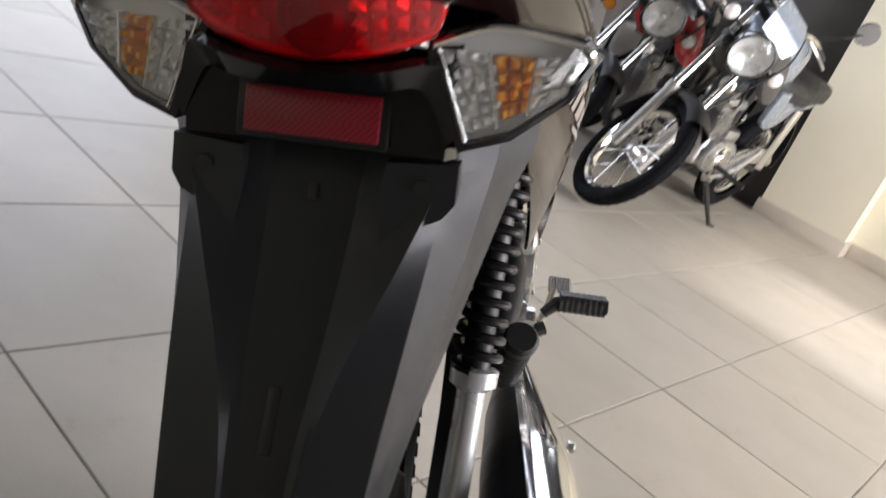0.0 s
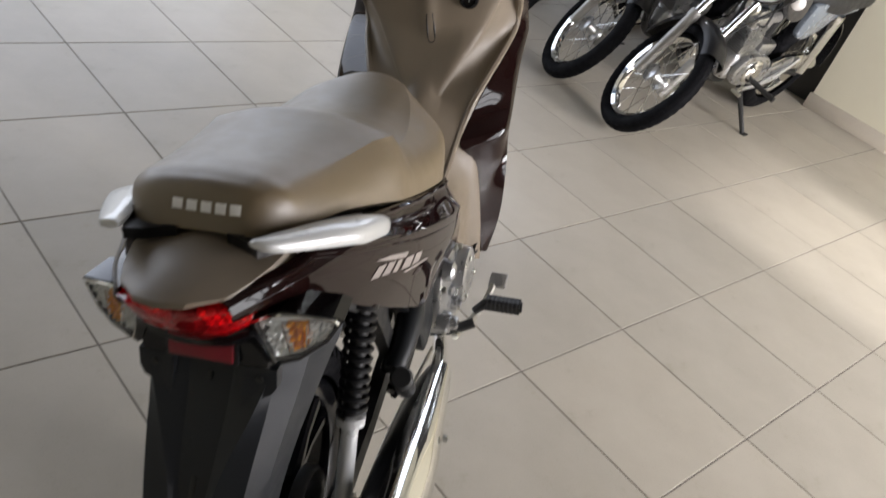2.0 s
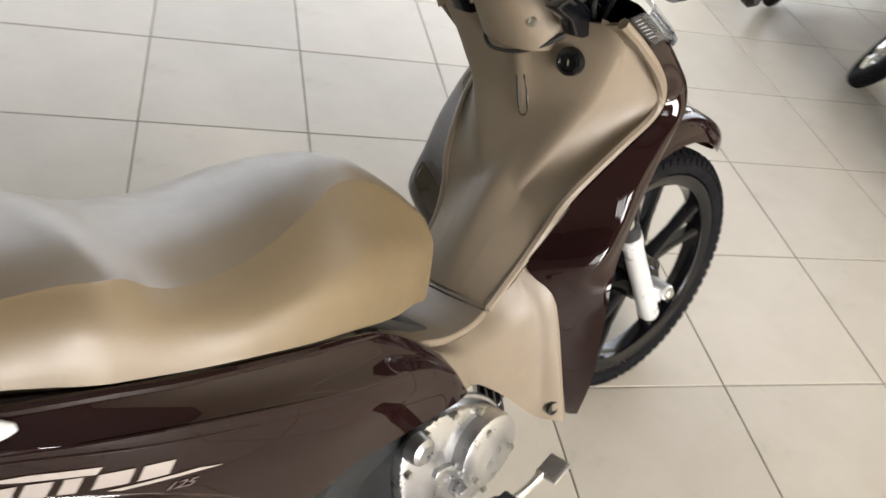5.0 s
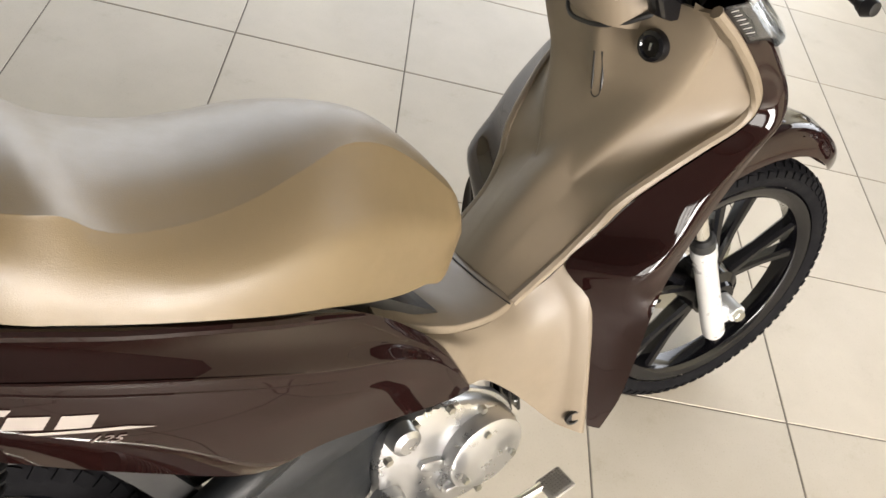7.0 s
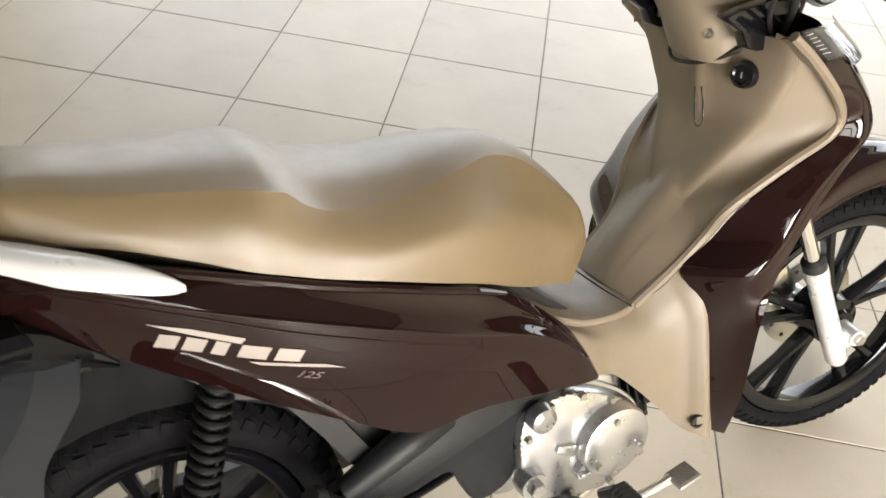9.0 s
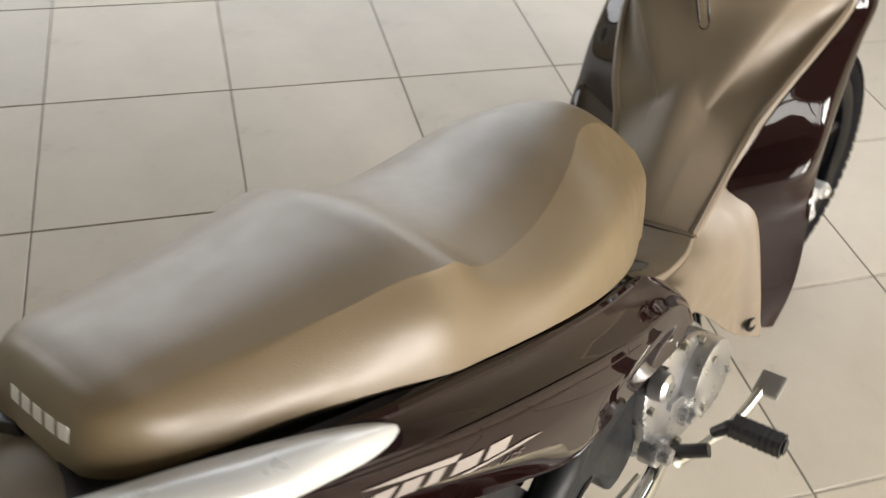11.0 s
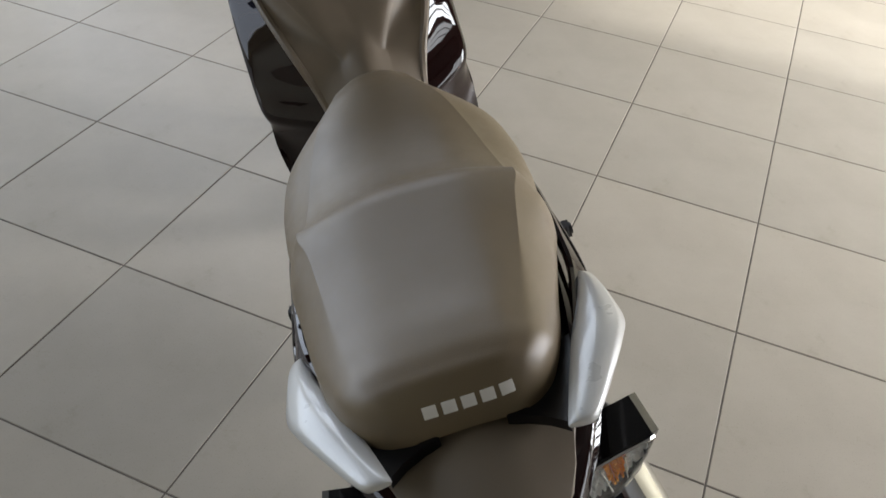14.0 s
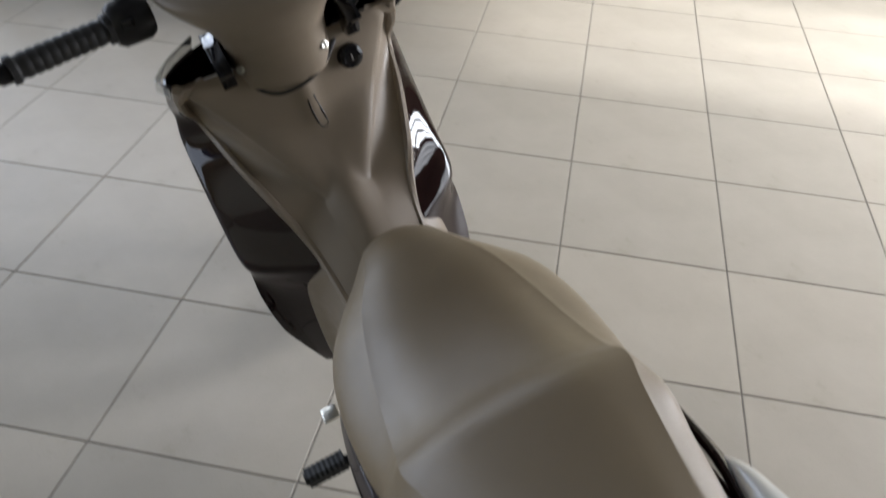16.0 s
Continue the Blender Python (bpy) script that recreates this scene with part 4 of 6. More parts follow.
# The left wing stands out a little further than the right one.
FLARE = (0, 0, 0.004, 0.006, 0.010, 0.016, 0.020, 0.022, 0.022, 0.022, 0.022, 0.018, 0.010, 0.004)
both("outer_shield", lambda s: sheet([[(x - (f if s > 0 and k == 2 else 0), s * (y * (n if s > 0 and k == 0 else 1) + (f if s > 0 and k else 0)), z) for k, (x, y, z) in enumerate(r)] for r, n, f in zip(OUTER, OUTER_NARROW, FLARE)], 5, 5, 0.004), "brown", "glossy dark brown leg shield wing", angle=40)
FRONT = []
for (x, y, z), nose in zip([r[2] for r in OUTER], (0.90, 0.97, 1.01, 1.03, 1.03, 1.01, 0.99, 0.96, 0.93, 0.91, 0.88, 0.86, 0.85, 0.84)):
    FRONT.append([(x, -y, z), (x + (nose - x) * 0.6, -y * 0.72, z + 0.005), (nose, 0, z + 0.01), (x + (nose - x) * 0.6, y * 0.72, z + 0.005), (x, y, z)])
part("front_cowl", sheet(FRONT[:9], 4, 5, 0.004), "brown", scooter, "glossy dark brown front cowl", angle=40)


def front_signal(s):
    """A clear lens that wraps the top of the shield's wing, with a ribbed inner edge."""
    core = [OUTER[0]] + [[tuple(Vector(p).lerp(Vector(q), u)) for p, q in zip(OUTER[0], OUTER[1])] for u in (0.3, 0.6, 0.9)] + [[tuple(Vector(p).lerp(Vector(q), 0.2)) for p, q in zip(OUTER[1], OUTER[2])]]

    def rows(lift):
        out = []
        for k, r in enumerate(core):
            (xa, ya, za), (xb, yb, zb), (xc, yc, zc) = r
            out.append([(xa, s * (ya + 0.003), za + lift * 0.5), (xb, s * (yb + lift), zb + lift), (xc, s * (yc + lift), zc + lift), (xc + 0.045, s * (yc - 0.020), zc + lift * 0.4 + 0.004), (xc + 0.085, s * (yc - 0.065), zc + 0.006)])
        return out

    sig = part("front_turn_signal", sheet(rows(0.008), 4, 4, 0.002), "clear_lens", scooter, "clear wrap-round front turn signal")
    part("reflector", sheet(rows(0.003), 4, 4, 0.001), "gloss_black", sig)
    for k in range(13):
        u = 0.3 + 3.2 * k / 12
        i = min(int(u), 3)
        ra, rb = rows(0.009)[i], rows(0.009)[i + 1]
        a, b = Vector(ra[0]).lerp(Vector(rb[0]), u - i), Vector(ra[1]).lerp(Vector(rb[1]), u - i)
        part("rib", tube([a.lerp(b, 0.05), a.lerp(b, 0.42)], 0.0007, 6, 1), "fork_grey" if k % 2 else "deep", sig)


front_signal(-1)
front_signal(1)

# Ignition switch, glovebox latch slot and hook on the inner shield.
ign = part("ignition_switch", lathe([(0, 0.010), (0.0205, 0.010), (0.021, 0.0), (0.019, -0.006), (0.014, -0.008), (0.012, -0.005), (0, -0.005)], 28, Matrix.Translation((0.806, -0.088, 0.830)) @ pose(0, 0, 0, -4, 0, -82)), "gloss_black", scooter, "round black ignition switch")
part("key_slot", block(0.003, 0.0015, 0.009, 0.0005, m=Matrix.Translation((0.800, -0.089, 0.830)) @ pose(0, 0, 0, 0, 4, 8)), "steel", ign)
slot_line = []
for y, z in ((-0.010, 0.797), (-0.0135, 0.770), (-0.0165, 0.745), (-0.016, 0.737), (-0.011, 0.733), (-0.004, 0.736), (-0.001, 0.748), (0.001, 0.772), (0.001, 0.794)):
    slot_line.append(SHIELD_SKIN.ray_cast(Vector((0.5, y, z)), Vector((1, 0, 0)))[0] + Vector((-0.0035, 0, -0.001)))
part("latch_slot", tube(slot_line, 0.0024, 6, 4), "deep", scooter, "dark latch slot")

# ---- steering: bars, fork and front wheel turn together ----
RAKE, STEER = 26.5, -9.0
HEAD = Vector((0.905, 0, 0.84))
AXLE = Vector((1.205, 0, 0.274))
TURN = Matrix.Translation(HEAD) @ Matrix.Rotation(radians(STEER), 4, Vector((-math.sin(radians(RAKE)), 0, math.cos(radians(RAKE))))) @ Matrix.Translation(-HEAD)


def steered(name, bm, material, parent=None, label="", angle=35):
    return part(name, bm, material, parent or scooter, label, angle, TURN)


COVER = [
    # rear handlebar cover: (z, x rear middle, x side, half width)
    (0.846, 0.780, 0.860, 0.074), (0.870, 0.768, 0.862, 0.078), (0.905, 0.750, 0.858, 0.080), (0.940, 0.728, 0.848, 0.084), (0.975, 0.706, 0.838, 0.100), (1.005, 0.698, 0.830, 0.130), (1.030, 0.712, 0.825, 0.150), (1.042, 0.760, 0.825, 0.150)]
rows = []
for z, xr, xs, w in COVER:
    half = [(xs, w, z), (xr + (xs - xr) * 0.45, w * 0.93, z - 0.002), (xr + (xs - xr) * 0.10, w * 0.62, z - 0.004), (xr, 0, z - 0.006)]
    rows.append([(a, -b, c) for a, b, c in half] + [(a, b, c) for a, b, c in reversed(half[:-1])])
cover = steered("handlebar_cover", sheet(rows, 4, 5, 0.004), "beige", label="beige plastic handlebar cover", angle=50)
part("gap", tube([(0.834, -0.090, 0.874), (0.812, -0.072, 0.864), (0.795, -0.048, 0.848), (0.783, -0.020, 0.837), (0.779, 0.010, 0.833), (0.784, 0.040, 0.833), (0.798, 0.062, 0.842), (0.820, 0.074, 0.856)], (0.0045, 0.0045, 0.0035, 0.003, 0.003, 0.003, 0.003, 0.003), 8, 5, True), "deep", cover)
for s in (-1, 1):
    part("screw", lathe([(0, 0.002), (0.007, 0.002), (0.007, -0.002), (0.004, -0.003), (0, -0.001)], 14, Matrix.Translation((0.776, s * 0.064, 0.890)) @ pose(0, 0, 0, -14, 0, -62 if s < 0 else -118)), "steel", cover, m=TURN)
FCOVER = []
for z, xf, xs, w in ((0.850, 0.93, 0.862, 0.080), (0.900, 0.965, 0.860, 0.086), (0.950, 0.975, 0.850, 0.094), (1.000, 0.955, 0.842, 0.130), (1.030, 0.91, 0.828, 0.150), (1.044, 0.84, 0.826, 0.150)):
    half = [(xs, w, z), (xs + (xf - xs) * 0.6, w * 0.85, z), (xf, 0, z)]
    FCOVER.append([(a, -b, c) for a, b, c in half] + [(a, b, c) for a, b, c in reversed(half[:-1])])
steered("headlamp_cowl", sheet(FCOVER, 4, 5, 0.004), "brown", label="glossy dark brown headlamp cowl", angle=40)
for s in (-1, 1):
    part("cowl_wing", plate([(0.734, 0.921), (0.768, 0.931), (0.810, 0.936), (0.870, 0.930), (0.882, 0.895), (0.862, 0.882), (0.829, 0.868), (0.800, 0.868), (0.781, 0.875), (0.769, 0.898), (0.752, 0.908)], s * 0.090, s * 0.112, 0.003), "gloss_black", scooter, "glossy black cowl wing tip")


def bar_end(s):
    grip_in, grip_out = Vector((0.760, s * 0.205, 1.010)), Vector((0.706, s * 0.335, 1.015))
    d = (grip_out - grip_in).normalized()
    rot = d.to_track_quat("Y", "Z").to_matrix().to_4x4()
    long = (grip_out - grip_in).length
    prof = [(0, 0), (0.021, 0), (0.021, 0.008), (0.0165, 0.010)]
    for k in range(9):
        y = 0.014 + k * (long - 0.03) / 9
        prof += [(0.0165, y), (0.0178, y + 0.003), (0.0178, y + 0.009), (0.0165, y + 0.012)]
    prof += [(0.0165, long - 0.012), (0.020, long - 0.008), (0.020, long), (0.0, long)]
    grip = steered("handlebar_grip", lathe(prof, 20, Matrix.Translation(grip_in) @ rot), "soft_rubber", label="black rubber handlebar grip")
    part("bar_weight", lathe([(0, 0), (0.014, 0), (0.015, 0.003), (0.015, 0.014), (0.012, 0.018), (0, 0.019)], 20, Matrix.Translation(grip_out) @ rot), "black", grip, "black bar end weight", m=TURN)
    hous = steered("switch_housing", loft([[(grip_in + d * o + rot.to_3x3() @ Vector((r * math.cos(a), 0, r * 1.25 * math.sin(a)))) for a in [2 * math.pi * k / 12 for k in range(12)]] for o, r in ((-0.055, 0.022), (-0.045, 0.027), (-0.008, 0.026), (0.0, 0.021))]), "black", label="black handlebar switch housing")
    part("switch", block(0.012, 0.018, 0.012, 0.003, m=Matrix.Translation(grip_in + d * -0.028 + Vector((-0.026, 0, 0.008)))), "gloss_black", hous, m=TURN)
    lever_root = grip_in + d * -0.03 + Vector((0.035, 0, -0.008))
    if s < 0:
        line = [lever_root, lever_root + Vector((0.026, s * 0.035, -0.004)), lever_root + Vector((0.034, s * 0.090, -0.010)), lever_root + Vector((0.030, s * 0.140, -0.014)), lever_root + Vector((0.024, s * 0.170, -0.016))]
        lev = steered("brake_lever", joined(tube(line, (0.010, 0.008, 0.0065, 0.006, 0.008), 10), lathe([(0, -0.011), (0.007, -0.009), (0.011, 0), (0.007, 0.009), (0, 0.011)], 14, Matrix.Translation(line[-1]))), "black", label="black brake lever with a ball end")
    steered("mirror_stem_socket", lathe([(0, 0), (0.013, 0), (0.013, 0.018), (0.008, 0.024), (0, 0.024)], 12, Matrix.Translation(grip_in + d * -0.03 + Vector((0.01, 0, 0.026))) @ pose(0, 0, 0, 90, 0, 0)), "black")


bar_end(-1)
bar_end(1)
# Brake hose and cables behind the cowl.
steered("brake_hose", tube([(0.81, -0.17, 0.99), (0.84, -0.15, 0.955), (0.86, -0.12, 0.905), (0.875, -0.085, 0.855), (0.90, -0.05, 0.80)], 0.0055, 8), "soft_rubber", label="black brake hose")
steered("cable", tube([(0.80, -0.165, 0.975), (0.815, -0.135, 0.93), (0.85, -0.11, 0.885), (0.88, -0.07, 0.84)], 0.0035, 8), "soft_rubber")

FORK_UP = Vector((-math.sin(radians(RAKE)), 0, math.cos(radians(RAKE))))
FORK_ON = Vector((math.cos(radians(RAKE)), 0, math.sin(radians(RAKE))))
for s in (-1, 1):
    foot = AXLE - FORK_ON * 0.038 + Vector((0, s * 0.072, 0)) - FORK_UP * 0.03
    rot = FORK_UP.to_track_quat("Y", "X").to_matrix().to_4x4()
    leg = steered("fork_slider", lathe([(0, -0.025), (0.016, -0.025), (0.021, -0.015), (0.0215, 0.02), (0.020, 0.20), (0.0225, 0.215), (0.0225, 0.238), (0.019, 0.242), (0, 0.242)], 24, Matrix.Translation(foot) @ rot), "silver", label="silver fork slider")
    part("dust_seal", lathe([(0.0, 0.240), (0.0215, 0.240), (0.022, 0.258), (0.016, 0.264), (0, 0.264)], 20, Matrix.Translation(foot) @ rot), "soft_rubber", leg, m=TURN)
    part("fork_tube", lathe([(0, 0.24), (0.0135, 0.24), (0.0135, 0.55), (0, 0.55)], 16, Matrix.Translation(foot) @ rot), "chrome", leg, m=TURN)
    part("axle_lug", joined(lathe([(0, -0.022), (0.017, -0.022), (0.017, 0.022), (0, 0.022)], 16, Matrix.Translation(AXLE + Vector((0, s * 0.074, 0)))), block(0.05, 0.03, 0.034, 0.008, m=Matrix.Translation(AXLE + Vector((-0.02, s * 0.074, -0.005))) @ pose(0, 0, 0, 0, 25, 0))), "silver", leg, m=TURN)
    part("axle_nut", bolt(0.012, 0.010, AXLE + Vector((0, s * 0.096, 0)), pose(0, 0, 0, 0 if s < 0 else 180, 0, 0)), "steel", leg, m=TURN)


def cast_wheel(name, centre, radius, section, rim_r, m, blocks):
    """A black five-spoke cast wheel with its tyre."""
    at = Matrix.Translation(centre)
    wheel = part(name, lathe([(rim_r - 0.018, -0.020), (rim_r - 0.008, -0.026), (rim_r + 0.006, -0.028), (rim_r + 0.009, -0.025), (rim_r - 0.002, -0.020), (rim_r - 0.010, -0.012), (rim_r - 0.010, 0.012), (rim_r - 0.002, 0.020), (rim_r + 0.009, 0.025), (rim_r + 0.006, 0.028), (rim_r - 0.008, 0.026), (rim_r - 0.018, 0.020), (rim_r - 0.022, 0), (rim_r - 0.018, -0.020)], 56, at), "gloss_black", scooter, "black five-spoke cast wheel", m=m)
    prof = []
    mid = (radius + rim_r) / 2
    for k in range(17):
        a = radians(-128 + 256 * k / 16)
        prof.append((mid + (radius - mid) * math.cos(a), section * math.sin(a)))
    tyre = lathe(prof, 64, at)
    treads = []
    for k in range(blocks):
        a = 2 * math.pi * k / blocks
        for off, tilt, w, long in ((-0.98, 12, 0.36, 0.56), (-0.52, 25, 0.40, 0.62), (0.0, -20, 0.34, 0.55), (0.52, 25, 0.40, 0.62), (0.98, 12, 0.36, 0.56)):
            ang = off * 1.25
            r = mid + (radius - mid) * math.cos(ang)
            y = section * math.sin(ang)
            step = 2 * math.pi * radius / blocks
            pos = at @ Matrix.Rotation(-a - (0.5 if off == 0 else 0) * step / radius, 4, "Y") @ Matrix.Translation((0, y * 0.98, r - 0.0006)) @ Matrix.Rotation(-ang, 4, "X") @ Matrix.Rotation(radians(tilt if off >= 0 else -tilt), 4, "Z")
            treads.append(block(step * long, section * w, 0.0054, 0.0, m=pos))
    part("tyre", joined(tyre, *treads), "rubber", wheel, "black treaded tyre", angle=30, m=m)
    part("hub", lathe([(0, -0.050), (0.030, -0.050), (0.034, -0.042), (0.050, -0.034), (0.054, 0.034), (0.034, 0.042), (0.030, 0.050), (0, 0.050)], 28, at), "gloss_black", wheel, m=m)
    for k in range(5):
        a = 2 * math.pi * k / 5 + 0.35
        for da in (-0.12, 0.12):
            p0 = Vector((0.040 * math.cos(a), 0, 0.040 * math.sin(a)))
            p1 = Vector(((rim_r - 0.012) * math.cos(a + da * 1.5), 0, (rim_r - 0.012) * math.sin(a + da * 1.5)))
            pm = (p0 * 0.5 + p1 * 0.5)
            d = (p1 - p0).normalized()
            n = Vector((-d.z, 0, d.x))
            rings = []
            for p, w, h in ((p0, 0.013, 0.017), (pm, 0.0085, 0.013), (p1, 0.012, 0.016)):
                rings.append([Vector(centre) + p + n * (w * cx) + Vector((0, h * cy, 0)) for cx, cy in ((-1, -0.6), (-0.5, -1), (0.5, -1), (1, -0.6), (1, 0.6), (0.5, 1), (-0.5, 1), (-1, 0.6))])
            part("spoke", loft(rings), "gloss_black", wheel, m=m)
    return wheel


front_wheel = cast_wheel("front_wheel", AXLE, 0.276, 0.034, 0.222, TURN, 72)
part("brake_disc", lathe([(0.060, 0.048), (0.105, 0.048), (0.105, 0.052), (0.060, 0.052), (0.060, 0.048)], 40, Matrix.Translation(AXLE)), "steel", front_wheel, "drilled steel brake disc", m=TURN)
for k in range(12):
    a = 2 * math.pi * k / 12
    part("disc_hole", lathe([(0, 0.0535), (0.005, 0.0535), (0.005, 0.0465), (0, 0.0465)], 8, Matrix.Translation(AXLE + Vector((0.088 * math.cos(a), 0, 0.088 * math.sin(a))))), "deep", front_wheel, m=TURN)
steered("brake_caliper", joined(block(0.07, 0.04, 0.085, 0.012, m=Matrix.Translation(AXLE + Vector((-0.085, 0.058, 0.055))) @ pose(0, 0, 0, 0, -30, 0)), block(0.03, 0.05, 0.03, 0.006, m=Matrix.Translation(AXLE + Vector((-0.10, 0.050, 0.02))))), "steel", label="plated brake caliper")

# Front mudguard over the tyre.
rows = []
for a, r, w, skirt in ((46, 0.318, 0.006, 0.012), (54, 0.330, 0.026, 0.034), (64, 0.344, 0.042, 0.044), (76, 0.360, 0.050, 0.052), (90, 0.366, 0.054, 0.056), (105, 0.360, 0.056, 0.054), (120, 0.348, 0.056, 0.050), (135, 0.334, 0.056, 0.045), (150, 0.320, 0.054, 0.04)):
    c, sn = math.cos(radians(a)), math.sin(radians(a))
    rows.append([AXLE + Vector(((r - dr) * c, y * w, (r - dr) * sn)) for y, dr in ((-1.12, skirt), (-1.08, skirt * 0.6), (-0.85, skirt * 0.16), (-0.4, 0.003), (0, 0), (0.4, 0.003), (0.85, skirt * 0.16), (1.08, skirt * 0.6), (1.12, skirt))])
steered("front_mudguard", sheet(rows, 4, 4, 0.003), "brown", label="glossy dark brown front mudguard", angle=45)

# ---- rear wheel, swing arm and engine ----
REAR = Vector((-0.080, 0, 0.262))
rear_wheel = cast_wheel("rear_wheel", REAR, 0.258, 0.043, 0.184, None, 56)
part("brake_drum", lathe([(0, -0.060), (0.028, -0.060), (0.034, -0.056), (0.056, -0.052), (0.060, -0.046), (0.060, -0.03), (0, -0.03)], 32, Matrix.Translation(REAR)), "deep", rear_wheel, "black drum brake plate")
part("axle_nut", bolt(0.014, 0.012, REAR + Vector((0, -0.098, 0))), "steel", rear_wheel)
part("brake_arm", plate(smooth_outline([(-0.095, 0.20), (-0.08, 0.205), (-0.06, 0.150), (-0.072, 0.145)], 3), -0.078, -0.070, 0.001), "steel", rear_wheel)
for s in (-1, 1):
    part("swing_arm", loft([[(x, s * y + dy, z + dz) for dy, dz in ((-0.012, -h), (0.012, -h), (0.012, h), (-0.012, h))] for x, y, z, h in ((-0.13, 0.086, 0.258, 0.014), (-0.05, 0.086, 0.262, 0.022), (0.10, 0.080, 0.275, 0.020), (0.26, 0.070, 0.292, 0.024))]), "deep", scooter, "black steel swing arm")
    top, low = Vector((0.012, s * 0.112, 0.615)), Vector((-0.075, s * 0.100, 0.285))
    rot = (top - low).to_track_quat("Y", "X").to_matrix().to_4x4()
    tall = (top - low).length
    shock = part("shock_absorber", lathe([(0, -0.01), (0.012, -0.01), (0.0135, 0.0), (0.0130, 0.122), (0.0215, 0.128), (0.0220, 0.142), (0.014, 0.144), (0, 0.144)], 24, Matrix.Translation(low) @ rot), "silver", scooter, "shock absorber with a silver lower tube")
    coil = []
    for k in range(11 * 12 + 1):
        a = 2 * math.pi * k / 12
        coil.append(Matrix.Translation(low) @ rot @ Vector((0.0195 * math.cos(a), 0.142 + (tall - 0.165) * k / 132, 0.0195 * math.sin(a))))
    part("spring", tube(coil, 0.0044, 8, 1), "black", shock, "black coil spring")
    part("spring_core", lathe([(0, 0.14), (0.013, 0.14), (0.013, tall - 0.02), (0, tall - 0.02)], 16, Matrix.Translation(low) @ rot), "deep", shock)
    part("lower_eye", lathe([(0, -0.016), (0.017, -0.016), (0.017, 0.016), (0, 0.016)], 16, Matrix.Translation(low + Vector((0, 0, -0.008)))), "steel", shock)
    part("eye_bolt", bolt(0.010, 0.010, low + Vector((0, s * 0.016, -0.008)), pose(0, 0, 0, 0 if s < 0 else 180, 0, 0)), "steel", shock)

# Inner mudguard over the tyre, chain adjusters, brake rod and drive chain.
arch = [REAR + Vector((0.284 * math.cos(a), 0, 0.284 * math.sin(a))) for a in [radians(46 + 11 * k) for k in range(8)]]
both("fender_side", lambda s: plate([(p.x, p.z) for p in arch] + [(-0.262, 0.560), (-0.225, 0.640), (-0.190, 0.700), (0.0, 0.655), (0.110, 0.555)], s * 0.060, s * 0.068, 0.002), "matt_black", "dark plastic side of the rear mudguard")
part("inner_mudguard", sheet([[REAR + Vector((0.292 * math.cos(a), y, 0.292 * math.sin(a))) for y in (-0.060, -0.035, 0, 0.035, 0.060)] for a in [radians(48 + 13 * k) for k in range(8)]], 3, 2, 0.003), "deep", scooter, "black inner mudguard over the rear tyre")
for s in (-1, 1):
    adj = part("chain_adjuster", block(0.045, 0.010, 0.034, 0.004, m=Matrix.Translation((-0.105, s * 0.103, 0.260))), "steel", scooter, "plated chain adjuster")
    part("adjuster_bolt", tube([(-0.170, s * 0.103, 0.258), (-0.120, s * 0.103, 0.259)], 0.004, 8, 1), "steel", adj)
    part("adjuster_nut", lathe([(0, -0.004), (0.008, -0.004), (0.008, 0.004), (0, 0.004)], 6, Matrix.Translation((-0.148, s * 0.103, 0.2585)) @ pose(0, 0, 0, 0, 0, 90)), "steel", adj)
    part("axle_nut", lathe([(0, -0.007), (0.013, -0.007), (0.014, 0.0), (0.014, 0.007), (0, 0.007)], 6, Matrix.Translation((-0.080, s * 0.112, 0.262))), "steel", adj)
part("brake_rod", tube([(-0.068, -0.084, 0.152), (0.05, -0.092, 0.172), (0.20, -0.100, 0.196), (0.42, -0.120, 0.215)], 0.0035, 8), "steel", scooter)
part("rod_spring", tube([(-0.095, -0.084, 0.148), (-0.075, -0.084, 0.151), (-0.055, -0.085, 0.155)], 0.007, 10), "steel", scooter)
part("torque_arm", tube([(-0.055, -0.070, 0.205), (0.06, -0.078, 0.235), (0.16, -0.082, 0.262)], 0.006, 8), "deep", scooter)

# Dark grey frame cover above the swing arm pivot, and the passenger peg hanger.
FRAME = [(0.205, 0.452), (0.250, 0.436), (0.330, 0.448), (0.430, 0.436), (0.475, 0.420), (0.425, 0.395), (0.405, 0.345), (0.405, 0.285), (0.340, 0.262), (0.300, 0.335), (0.240, 0.325), (0.165, 0.345), (0.150, 0.365), (0.235, 0.395)]
both("frame_cover", lambda s: plate(smooth_outline(FRAME, 3), s * 0.090, s * 0.122, 0.006), "frame_plastic", "dark grey plastic frame cover", angle=30)
part("frame_tube", tube([(0.55, 0, 0.40), (0.40, 0, 0.37), (0.20, 0, 0.42), (0.0, 0, 0.60), (-0.15, 0, 0.66)], 0.03, 12), "deep", scooter)
both("frame_arm", lambda s: tube([(0.142, s * 0.118, 0.368), (0.190, s * 0.122, 0.395), (0.240, s * 0.120, 0.418), (0.300, s * 0.108, 0.432)], (0.018, 0.022, 0.025, 0.022), 14), "frame_plastic", "dark grey frame arm")
both("inner_plate", lambda s: plate([(0.120, 0.520), (0.260, 0.440), (0.235, 0.405), (0.190, 0.395), (0.165, 0.430)], s * 0.080, s * 0.088, 0.002), "deep")
